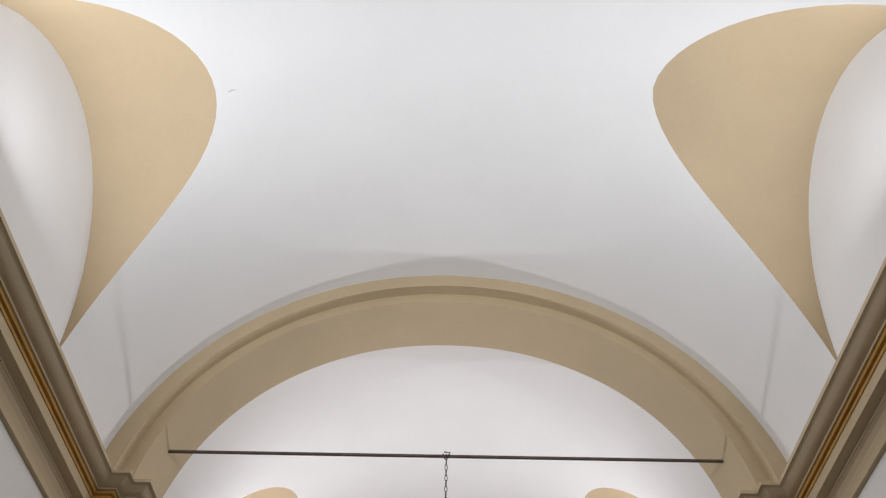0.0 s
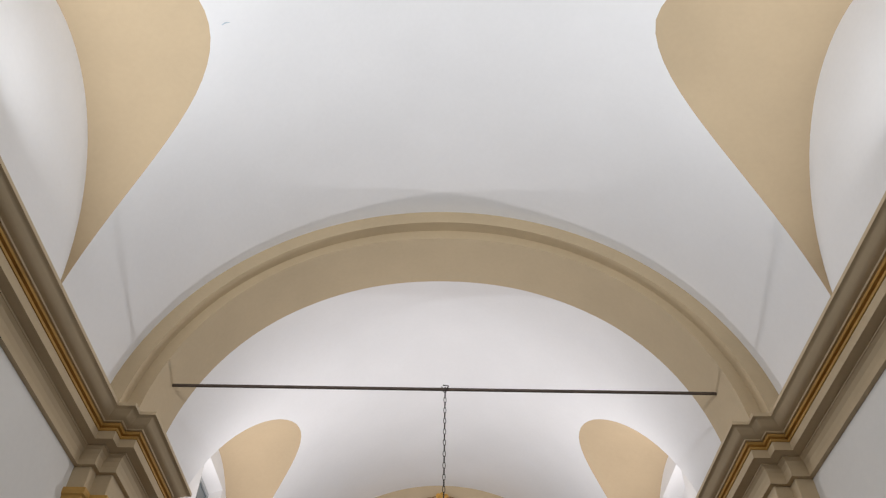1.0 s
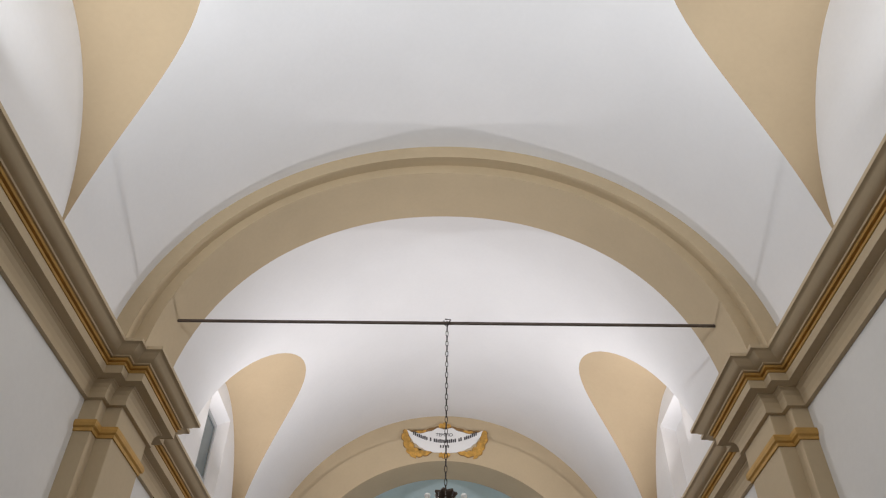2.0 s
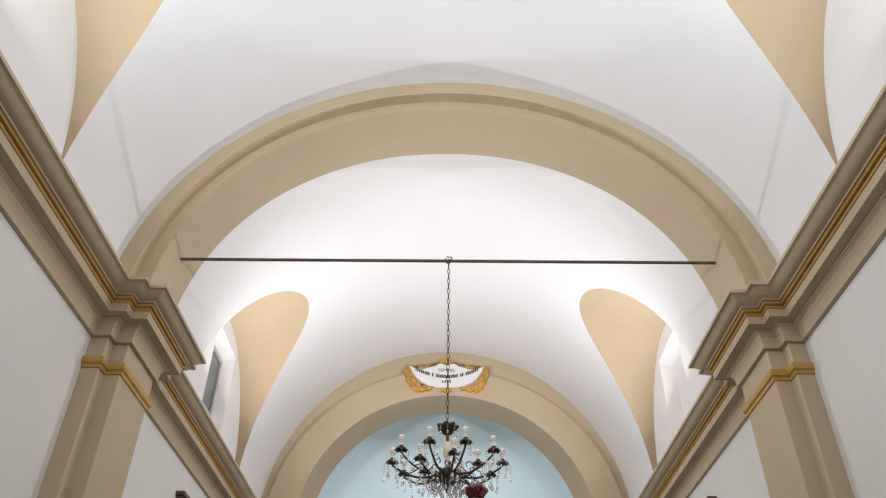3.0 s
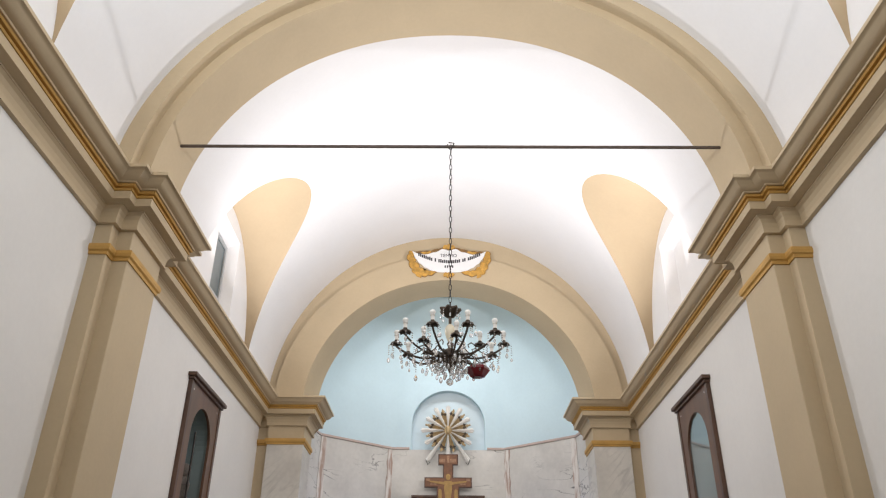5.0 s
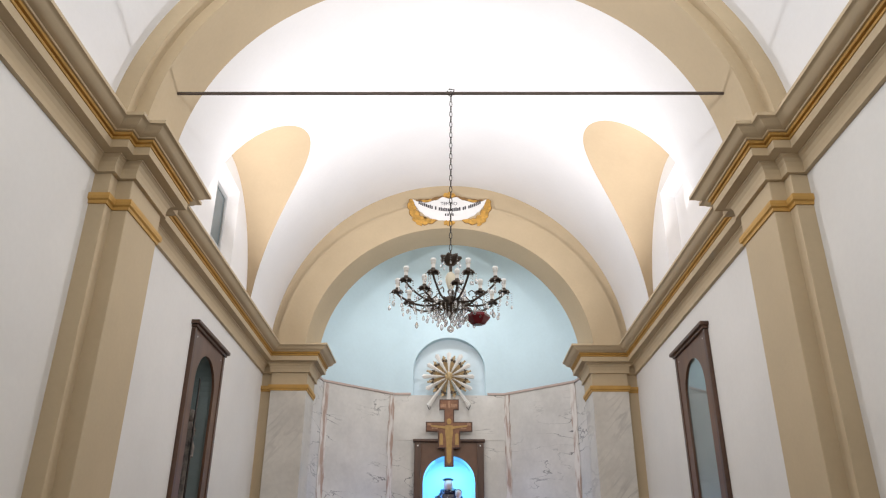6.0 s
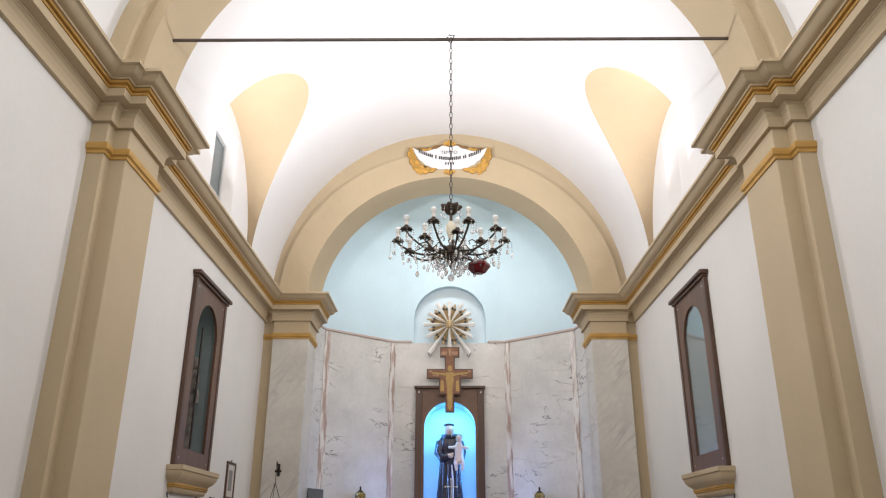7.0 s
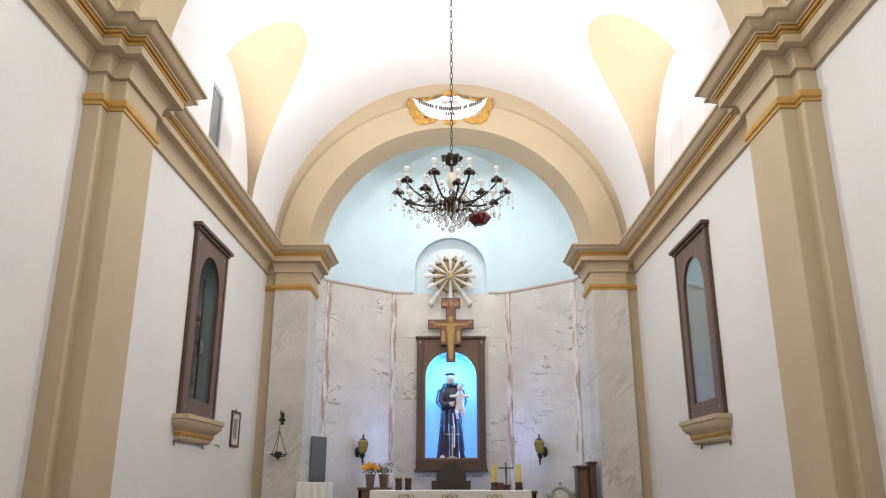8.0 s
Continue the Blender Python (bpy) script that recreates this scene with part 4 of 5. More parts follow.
# ---- sunburst and cross ----
def sunburst():
    top = tagged(new("sunburst"), "silver and gold carved ray glory above the crucifix", "sunburst")
    c = Vector((-0.005, 12.80, 5.015))

    def ray(length, start, w0, w1, deg, y):
        a = radians(deg)
        d, n = Vector((math.cos(a), 0, math.sin(a))), Vector((-math.sin(a), 0, math.cos(a)))
        bm = bmesh.new()
        o = c + Vector((0, y, 0))
        p = [o + d * start - n * w0, o + d * start + n * w0, o + d * length + n * w1, o + d * length - n * w1]
        m = [o + d * start + Vector((0, -0.022, 0)), o + d * length + Vector((0, -0.016, 0))]
        v = [bm.verts.new(q) for q in p + m]
        for f in ((0, 4, 5, 3), (4, 1, 2, 5), (0, 1, 4), (3, 5, 2), (0, 3, 2, 1)):
            bm.faces.new([v[i] for i in f])
        return bm

    rnd = random.Random(3)
    for i in range(12):
        deg = 90 + i * 30
        low = abs(((deg - 270 + 180) % 360) - 180)
        deg += 4 * math.copysign(1, math.cos(radians(deg))) if low == 30 else 0
        ln = 0.63 if low == 30 else 0.45 + rnd.uniform(-0.03, 0.02)
        for k, cutoff in ((-3.1, 0.97), (0.0, 1.0), (3.1, 0.96)):
            part("silver_ray", ray(ln * cutoff, 0.07, 0.008, 0.018, deg + k * (0.45 / ln), 0.004 * abs(k) / 3), SILVER, top, "narrow silvered ray")
        for k, f in ((-5.2, 0.70), (0, 0.86), (5.2, 0.74)):
            part("gold_ray", ray(0.45 * f * rnd.uniform(0.93, 1.04), 0.05, 0.008, 0.017, deg + 15 + k, 0.016), GOLD, top, "shorter gilded ray")
            tip = radians(deg + 15 + k)
            bm = bmesh.new()
            o = c + Vector((math.cos(tip), 0, math.sin(tip))) * 0.45 * f * 0.88 + Vector((0, 0.008, 0))
            star = [(o.x + r * math.cos(tip + j * math.pi / 4), o.z + r * math.sin(tip + j * math.pi / 4)) for j, r in enumerate((0.05, 0.018, 0.036, 0.016, 0.03, 0.016, 0.036, 0.018))]
            part("leaf_tip", mesh_prism(bm, star, o.y - 0.008, o.y + 0.006), BRONZE if k else GOLD, top, "carved gilt leaf tip")
    bm = bmesh.new()
    blob(bm, c + Vector((0, -0.01, 0)), 0.05, (0.8, 0.5, 1.5), 12)
    for i in range(10):
        blob(bm, c + Vector((0.05 * math.cos(i * 0.628), 0, 0.065 * math.sin(i * 0.628))), 0.022, (1, 0.6, 1), 6)
    part("centre", bm, GOLD, top, "gilded centre boss", smooth=True)
    for s in (-1, 1):
        part("wire_hook", tube(bmesh.new(), [c + Vector((s * 0.30, 0.03, -0.53)), c + Vector((s * 0.335, 0.0, -0.58)), c + Vector((s * 0.37, -0.01, -0.50))], 0.006, 5), IRON, top)
    part("mount", tube(bmesh.new(), [c + Vector((0, 0.0, -0.1)), c + Vector((0, 0.08, -0.28)), c + Vector((0, 0.14, -0.30))], 0.012, 6), IRON, top)


sunburst()


def cross_outline(g):
    """Outline of a cross with a wide head board, apron and arms; g grows it."""
    sx = [(0.165 + g, 4.59 + g), (0.165 + g, 4.41 - g), (0.085 + g, 4.41 - g), (0.085 + g, 4.21 + g), (0.39 + g, 4.21 + g), (0.39 + g, 4.045 - g),
          (0.185 + g, 4.045 - g), (0.185 + g, 3.775 - g), (0.075 + g, 3.775 - g), (0.075 + g, 3.48 - g)]
    return sx + [(-x, z) for x, z in reversed(sx)]


def crucifix():
    top = tagged(new("crucifix"), "large painted wooden cross in reddish brown and ochre", "crucifix")
    part("border", mesh_prism(bmesh.new(), cross_outline(0.0), 12.70, 12.735), ICONEDGE, top, "dark red-brown border")
    part("painted_panel", mesh_prism(bmesh.new(), cross_outline(-0.018), 12.694, 12.705), ICON, top, "rust-brown painted panel")
    bm = bmesh.new()
    y = 12.69
    mesh_prism(bm, [(-0.045, 3.86), (-0.065, 4.02), (-0.06, 4.15), (0.06, 4.15), (0.065, 4.02), (0.045, 3.86), (0.035, 3.56), (0.0, 3.52), (-0.035, 3.56)], y, y + 0.006)
    mesh_prism(bm, [(-0.31, 4.155), (-0.30, 4.13), (-0.06, 4.09), (0.06, 4.09), (0.30, 4.13), (0.31, 4.155), (0.06, 4.135), (-0.06, 4.135)], y - 0.002, y + 0.004)
    blob(bm, (0, y + 0.003, 4.215), 0.042, (0.95, 0.12, 1.2), 12)
    for s in (-1, 1):
        mesh_prism(bm, [(s * 0.10, 3.83), (s * 0.16, 3.83), (s * 0.155, 4.00), (s * 0.13, 4.03), (s * 0.105, 4.00)], y + 0.001, y + 0.005)
    part("painted_shape", bm, ICONGOLD, top, "plain ochre painted shape")
    for k, (x, z, w, h) in enumerate(((-0.10, 4.48, 0.05, 0.03), (0.0, 4.50, 0.02, 0.06), (0.08, 4.48, 0.05, 0.03), (-0.24, 4.10, 0.05, 0.012), (0.24, 4.10, 0.05, 0.012), (0.33, 4.17, 0.03, 0.02), (-0.33, 4.17, 0.03, 0.02))):
        bm = mesh_prism(bmesh.new(), [(x - w, z - h), (x + w, z - h), (x + w, z + h), (x - w, z + h)], y + 0.001, y + 0.004)
        part("painted_field", bm, ICONCREAM, top, "small rose painted field")
    part("wall_bracket", boxes((-0.03, 0.03, 12.735, 12.88, 4.2, 4.26)), IRON, top)


ICONCREAM = mat("rose_icon_paint", (0.33, 0.18, 0.10), 0.5, vary=0.45, scale=40)
crucifix()


# ---- altar niche with its statue ----
def altar_niche():
    top = tagged(new("altar_niche"), "walnut framed wall niche lit cold blue", "niche")
    bm = bmesh.new()
    arched_frame(bm, 0.565, 1.75, 3.90, 0.43, 1.93, 3.25, 0.43, 12.80, 12.868)
    part("front_board", bm, WALNUT, top)
    for s in (-1, 1):
        a, b = sorted((s * 0.465, s * 0.575))
        part("stile", boxes((a, b, 12.77, 12.868, 1.80, 3.89), bevel=0.008), WOOD, top, "dark walnut stile")
    part("cornice_board", boxes((-0.60, 0.60, 12.74, 12.868, 3.892, 3.935), bevel=0.008), WOOD, top, "dark walnut cornice board")
    part("plinth_board", boxes((-0.58, 0.58, 12.765, 12.868, 1.735, 1.90), (-0.60, 0.60, 12.75, 12.868, 1.72, 1.755), bevel=0.006), WOOD, top)
    for x, z in ((-0.52, 3.83), (0.52, 3.83), (-0.52, 1.83), (0.52, 1.83)):
        part("screw", lathe(bmesh.new(), [(0.0, -0.005), (0.013, -0.005), (0.013, 0.0)], (x, 12.768, z), 8, Matrix.Rotation(radians(90), 3, "X")), SILVER, top, "bright screw head")
    bm = bmesh.new()
    hole = [(-0.44, 1.92), (-0.44, 3.25)] + [(0.44 * math.cos(math.pi * (1 - i / 20)), 3.25 + 0.44 * math.sin(math.pi * i / 20)) for i in range(1, 20)] + [(0.44, 3.25), (0.44, 1.92)]
    rows = [[(x, y, z) for x, z in hole] for y in (12.86, 13.35)]
    grid(bm, rows)
    bm.faces.new([bm.verts.new(p) for p in rows[1]])
    bm.faces.new([bm.verts.new(p) for p in (rows[0][0], rows[0][-1], rows[1][-1], rows[1][0])])
    part("lining", bm, NICHEBLUE, top, "turquoise painted lining")


WALNUT = mat("mid_brown_walnut", (0.15, 0.075, 0.042), 0.45, vary=0.25, scale=7, fine=80)
altar_niche()


def tube_faces(bm, pts, r):
    n = len(bm.faces)
    tube(bm, pts, r, 8)
    bm.faces.ensure_lookup_table()
    return list(bm.faces)[n:]


ROSY = mat("rosy_painted_plaster", (0.66, 0.55, 0.52), 0.35, vary=0.15, scale=18)
HAIR = mat("brown_painted_hair", (0.16, 0.09, 0.05), 0.5, vary=0.3, scale=20)


def saint_statue():
    """Standing robed figure with a child on its arm, one plain mesh."""
    bm = bmesh.new()
    x0, y0 = 0.0, 13.06

    def mark(faces, k):
        for f in faces:
            f.material_index = k

    rows = []
    for z, rx, ry in ((1.925, 0.215, 0.15), (2.0, 0.205, 0.145), (2.3, 0.185, 0.13), (2.6, 0.17, 0.12), (2.75, 0.165, 0.12), (2.9, 0.19, 0.13), (3.02, 0.195, 0.13), (3.10, 0.17, 0.11), (3.15, 0.075, 0.07)):
        fold = 0.19 * max(0.12, 1 - (z - 1.9) / 1.0)
        rows.append([(x0 + rx * (1 + fold * math.sin(11 * a + 0.6 * math.sin(3 * a))) * math.cos(a), y0 + ry * (1 + fold * math.sin(11 * a + 0.6 * math.sin(3 * a))) * math.sin(a), z) for a in [i * 2 * math.pi / 88 for i in range(88)]])
    vs = grid(bm, rows, close=True)
    bm.faces.new(vs[0]), bm.faces.new(vs[-1])
    mark(blob(bm, (x0 - 0.01, y0 - 0.05, 3.225), 0.092, (0.88, 0.95, 1.2), 16), 1)
    mark(blob(bm, (x0 - 0.015, y0 - 0.03, 3.315), 0.098, (1.0, 1.0, 0.32), 14), 0)
    blob(bm, (x0, y0, 3.11), 0.14, (1.1, 0.8, 0.45), 12)
    for pts, r in (([(-0.15, 0, 3.03), (-0.175, -0.07, 2.85), (-0.12, -0.14, 2.76), (-0.02, -0.17, 2.80)], [0.085, 0.09, 0.075, 0.05]),
                   ([(0.15, 0, 3.03), (0.185, -0.06, 2.86), (0.16, -0.13, 2.74), (0.08, -0.16, 2.70)], [0.085, 0.09, 0.08, 0.055])):
        tube(bm, [(x0 + a, y0 + b, c) for a, b, c in pts], r, 12)
    mark(blob(bm, (x0 + 0.02, y0 - 0.2, 2.80), 0.04, (1, 1, 1), 8), 1)
    mark(tube_faces(bm, [(x0 - 0.03, y0 - 0.17, 2.80), (x0 + 0.02, y0 - 0.21, 2.81), (x0 + 0.06, y0 - 0.22, 2.84)], [0.035, 0.03, 0.014]), 1)
    mark(tube_faces(bm, [(x0 + 0.10, y0 - 0.17, 2.70), (x0 + 0.14, y0 - 0.23, 2.70), (x0 + 0.19, y0 - 0.24, 2.72)], [0.035, 0.03, 0.016]), 1)
    # hood rolled round the neck
    tube(bm, [(x0 + 0.11 * math.cos(a), y0 - 0.01 + 0.09 * math.sin(a), 3.135 + 0.02 * math.sin(a)) for a in [i * 2 * math.pi / 16 for i in range(17)]], 0.042, 8)
    # child
    n0 = len(bm.faces)
    rows = []
    for z, rx in ((2.665, 0.085), (2.69, 0.092), (2.76, 0.078), (2.83, 0.066), (2.93, 0.072), (3.0, 0.052), (3.03, 0.03)):
        rows.append([(x0 + 0.15 + rx * math.cos(a), y0 - 0.17 + 0.8 * rx * math.sin(a), z) for a in [i * 2 * math.pi / 14 for i in range(14)]])
    vs = grid(bm, rows, close=True)
    bm.faces.new(vs[0]), bm.faces.new(vs[-1])
    for side, e in ((-1, (-0.02, 2.93)), (1, (0.31, 2.92))):
        tube(bm, [(x0 + 0.15, y0 - 0.17, 2.95), (x0 + 0.15 + (e[0] - 0.15) * 0.6, y0 - 0.2, 2.93), (x0 + e[0], y0 - 0.22, e[1])], [0.032, 0.026, 0.02], 8)
    for dx in (-0.04, 0.05):
        tube(bm, [(x0 + 0.15 + dx, y0 - 0.2, 2.70), (x0 + 0.15 + dx * 1.3, y0 - 0.25, 2.65), (x0 + 0.15 + dx, y0 - 0.24, 2.56)], [0.035, 0.03, 0.022], 8)
    bm.faces.ensure_lookup_table()
    mark(list(bm.faces)[n0:], 2)
    mark(blob(bm, (x0 + 0.155, y0 - 0.18, 3.075), 0.06, (0.9, 0.95, 1.1), 12), 1)
    mark(blob(bm, (x0 + 0.155, y0 - 0.165, 3.10), 0.062, (0.95, 0.9, 0.9), 12), 3)
    # girdle cord and foot
    n1 = len(bm.faces)
    tube(bm, [(x0 + 0.03, y0 - 0.13, 2.66), (x0 + 0.055, y0 - 0.155, 2.4), (x0 + 0.05, y0 - 0.17, 2.1)], 0.012, 6)
    tube(bm, [(x0 - 0.14, y0 - 0.08, 1.93), (x0 - 0.15, y0 - 0.2, 1.945)], [0.05, 0.032], 8)
    bm.faces.ensure_lookup_table()
    mark(list(bm.faces)[n1:], 2)
    ob = finish("saint_statue", bm, ROBE, smooth=True)
    ob.data.materials.append(SKIN)
    ob.data.materials.append(ROSY)
    ob.data.materials.append(HAIR)
    return tagged(ob, "glossy dark robed statue holding a pale child in the niche", "statue")


saint_statue()


def standing_cross():
    bm = bmesh.new()
    tube(bm, [(0.02, 12.88, 1.96), (0.02, 12.88, 2.42)], [0.009, 0.007], 8)
    tube(bm, [(-0.075, 12.88, 2.31), (0.115, 12.88, 2.31)], 0.007, 8)
    for x, z in ((-0.075, 2.31), (0.115, 2.31), (0.02, 2.43)):
        blob(bm, (x, 12.88, z), 0.016, seg=8)
    lathe(bm, [(0.13, 1.92), (0.13, 1.93), (0.06, 1.945), (0.02, 1.965), (0.012, 1.975)], (0.02, 12.9, 0), 16)
    return tagged(finish("standing_cross", bm, BRASS, smooth=True), "slim brass standing cross before the statue", "cross")


standing_cross()


# ---- altar and its things ----
AT = 1.445


def altar():
    top = tagged(new("altar"), "altar table under a white embroidered cloth", "altar")
    part("body", boxes((-0.92, 0.92, 10.75, 11.35, 0.45, 1.40), bevel=0.01), STONE, top)
    part("tabletop", boxes((-1.05, 1.05, 10.62, 11.45, 1.36, 1.435), bevel=0.008), STONE, top)


def cloth(name, x0, x1, y0, y1, z, drop, label):
    """A cloth over a table: flat top, rippled sides all round."""
    bm = bmesh.new()
    def ring(g, zz, wave):
        pts = []
        per = [(x0 - g, y0 - g), (x1 + g, y0 - g), (x1 + g, y1 + g), (x0 - g, y1 + g)]
        for a, b in zip(per, per[1:] + per[:1]):
            for i in range(24):
                f = i / 24
                p = Vector(a).lerp(Vector(b), f)
                d = (Vector(b) - Vector(a)).normalized()
                o = Vector((d.y, -d.x)) * wave * (math.sin(f * 26) * 0.6 + math.sin(f * 61 + 1) * 0.4)
                pts.append((p.x + o.x, p.y + o.y, zz))
        return pts
    rows = [ring(0.0, z, 0), ring(0.008, z - 0.008, 0.001), ring(0.012, z - drop * 0.4, 0.008), ring(0.014, z - drop, 0.016)]
    vs = grid(bm, rows, close=True)
    bm.faces.new(vs[0])
    return tagged(finish(name, bm, LINEN, smooth=True), label, "cloth")


altar()
ac = cloth("altar_cloth", -1.08, 1.06, 10.60, 11.47, AT, 0.42, "white linen altar cloth with golden embroidered motifs")
for x in (-0.60, -0.02, 0.58):
    bm = bmesh.new()
    for k in range(8):
        a = k * math.pi / 4
        tube(bm, [(x + 0.055 * math.cos(a), 10.578, AT - 0.09 + 0.055 * math.sin(a)), (x + 0.03 * math.cos(a + 0.8), 10.578, AT - 0.09 + 0.03 * math.sin(a + 0.8))], 0.006, 5)
    for s in (-1, 1):
        tube(bm, [(x + s * 0.06, 10.578, AT - 0.05), (x + s * 0.10, 10.578, AT - 0.06), (x + s * 0.09, 10.578, AT - 0.14)], 0.007, 5)
    part("embroidery", bm, GOLDEN, ac, "golden embroidered motif")


def altar_candle(x, y):
    top = tagged(new("altar_candle"), "thick yellow wax candle in a dark holder on the altar", "candle", "altar candles")
    part("holder", lathe(bmesh.new(), [(0.05, 0), (0.055, 0.01), (0.045, 0.05), (0.05, 0.10), (0.042, 0.105), (0.0, 0.10)], n=14), BRONZE, top, "dark bronze holder")
    part("wax", lathe(bmesh.new(), [(0.035, 0.10), (0.035, 0.335), (0.028, 0.34), (0.0, 0.332)], n=14), WAX, top, "yellow wax shaft", smooth=True)
    part("wick", tube(bmesh.new(), [(0, 0, 0.33), (0.002, 0, 0.345)], 0.003, 5), INK, top)
    top.matrix_world = pose(x, y, AT)
    return top


altar_candle(0.60, 11.0), altar_candle(0.94, 11.0)


def altar_cross():
    top = tagged(new("altar_cross"), "dark bronze altar crucifix on a square foot", "crucifix")
    x, y = 0.765, 11.0
    part("foot", boxes((x - 0.055, x + 0.055, y - 0.04, y + 0.04, AT, AT + 0.075), bevel=0.006), BRONZE, top)
    part("shaft", boxes((x - 0.009, x + 0.009, y - 0.008, y + 0.008, AT + 0.075, AT + 0.37), (x - 0.105, x + 0.105, y - 0.008, y + 0.008, AT + 0.285, AT + 0.303), bevel=0.003), BRONZE, top)
    bm = bmesh.new()
    tube(bm, [(x, y - 0.014, AT + 0.15), (x, y - 0.016, AT + 0.29)], [0.008, 0.014], 8)
    part("figure_shape", bm, BRONZE, top)


altar_cross()
tagged(finish("small_book", boxes((0.655, 0.735, 11.05, 11.2, AT, AT + 0.10), bevel=0.004), mat("red_book_cloth", (0.25, 0.03, 0.03), 0.6, vary=0.2)), "small red bound book lying on the altar cloth", "book")


def glass_lantern(x, y):
    top = tagged(new("candle_glass"), "squat dark glass candle holder on the altar cloth", "candle holder", "altar candle glasses")
    part("glass", lathe(bmesh.new(), [(0.036, 0.0), (0.042, 0.01), (0.036, 0.06), (0.042, 0.12), (0.038, 0.125), (0.034, 0.06), (0.0, 0.05)], n=12), BRONZE, top, "dark brown glass", smooth=True)
    part("rim", lathe(bmesh.new(), [(0.043, 0.12), (0.045, 0.13), (0.040, 0.136), (0.036, 0.13)], n=12), GOLD, top, "worn gilt rim")
    top.matrix_world = pose(x, y, AT) @ Matrix.Diagonal((1.15, 1.15, 1.28, 1))


glass_lantern(-0.735, 11.05), glass_lantern(-0.60, 11.05)


def presider_chair():
    top = tagged(new("presider_chair"), "brown wooden chair with a rounded high back behind the altar", "chair")
    y = 12.05
    out = [(-0.228, 1.15), (-0.228, 1.60)] + [(0.228 * math.cos(math.pi * (1 - i / 16)), 1.615 + 0.22 * math.sin(math.pi * i / 16)) for i in range(17)] + [(0.228, 1.60), (0.228, 1.15)]
    part("backrest", mesh_prism(bmesh.new(), out, y - 0.03, y + 0.07), OAK, top, "brown padded round-topped backrest")
    part("back_rail", boxes((-0.30, 0.30, y - 0.01, y + 0.06, 1.12, 1.575), bevel=0.008), WOOD, top)
    part("seat", boxes((-0.30, 0.30, y - 0.48, y + 0.05, 0.85, 0.93), bevel=0.01), OAK, top)
    for x in (-0.27, 0.27):
        part("armrest", boxes((x - 0.03, x + 0.03, y - 0.45, y, 1.10, 1.14), bevel=0.006), WOOD, top)
        for yy in (y - 0.42, y + 0.02):
            part("leg", boxes((x - 0.025, x + 0.025, yy - 0.025, yy + 0.025, 0.45, 1.10), bevel=0.004), WOOD, top)


presider_chair()


def side_stand(x0, x1, y0, y1, z, label):
    top = tagged(new("side_stand"), label, "stand")
    part("top_board", boxes((x0, x1, y0, y1, z - 0.04, z), bevel=0.005), WALNUT, top)
    for x in (x0 + 0.04, x1 - 0.04):
        for y in (y0 + 0.04, y1 - 0.04):
            part("leg", boxes((x - 0.02, x + 0.02, y - 0.02, y + 0.02, 0.45, z - 0.04)), WALNUT, top)
    part("apron", boxes((x0 + 0.02, x1 - 0.02, y0 + 0.02, y0 + 0.04, z - 0.22, z - 0.04)), WALNUT, top)


side_stand(-1.40, -0.90, 11.75, 12.05, 1.475, "low brown wooden flower stand behind the altar")
side_stand(0.90, 1.28, 11.75, 12.05, 1.43, "small brown wooden side table behind the altar")


def flower_pot(x, y, z, flowers, seed):
    rnd = random.Random(seed)
    top = tagged(new("flower_pot"), "brown pot with orange roses and green leaves" if flowers else "brown pot with dry grey-green foliage and white sprigs", "flower pot")
    part("pot", lathe(bmesh.new(), [(0.05, z), (0.055, z + 0.01), (0.072, z + 0.16), (0.08, z + 0.165), (0.08, z + 0.19), (0.07, z + 0.19), (0.06, z + 0.16), (0.0, z + 0.15)], (x, y, 0), 16), TERRA, top, smooth=True)
    bm = bmesh.new()
    for i in range(150):
        a, b, r = rnd.uniform(0, 6.28), rnd.uniform(0.1, 1.5), rnd.uniform(0.06, 0.17)
        c = Vector((x + r * math.cos(a) * math.cos(b * 0.7), y + r * math.sin(a) * math.cos(b * 0.7), z + 0.20 + r * math.sin(b) * 1.0))
        d, e = Vector((rnd.uniform(-1, 1), rnd.uniform(-1, 1), rnd.uniform(-0.5, 1))).normalized(), Vector((rnd.uniform(-1, 1), rnd.uniform(-1, 1), rnd.uniform(-1, 1))).normalized()
        s = rnd.uniform(0.014, 0.032)
        bm.faces.new([bm.verts.new(c + v) for v in (d * -s, e * s * 0.4, d * s, e * s * -0.4)])
    for i in range(14):
        a = rnd.uniform(0, 6.28)
        tube(bm, [(x, y, z + 0.15), (x + 0.09 * math.cos(a), y + 0.09 * math.sin(a), z + 0.28 + 0.07 * rnd.random())], 0.003, 4)
    part("foliage", bm, LEAF, top, "grey-green leaves")
    for i in range(9 if flowers else 6):
        a = i * 2.4
        r = 0.045 * math.sqrt(i)
        c = Vector((x + r * math.cos(a), y - 0.03 + r * math.sin(a) * 0.8, z + 0.27 + 0.05 * math.cos(r * 14)))
        bm = bmesh.new()
        for k in range(16):
            th, ph = k * 2.4, 0.3 + 1.2 * k / 16
            q = c + Vector((math.cos(th) * math.sin(ph), math.sin(th) * math.sin(ph), math.cos(ph) * 0.8)) * (0.042 if flowers else 0.02)
            n = (q - c).normalized()
            t1 = n.orthogonal().normalized()
            t2 = n.cross(t1)
            w = 0.022 if flowers else 0.010
            bm.faces.new([bm.verts.new(q + v) for v in (t1 * w, t2 * w + n * 0.008, t1 * -w, t2 * -w + n * 0.008)])
        blob(bm, c, 0.036 if flowers else 0.014, seg=8)
        part("rose" if flowers else "sprig", bm, ORANGE if flowers else GOWN, top, "open orange rose" if flowers else "small white sprig")
    return top


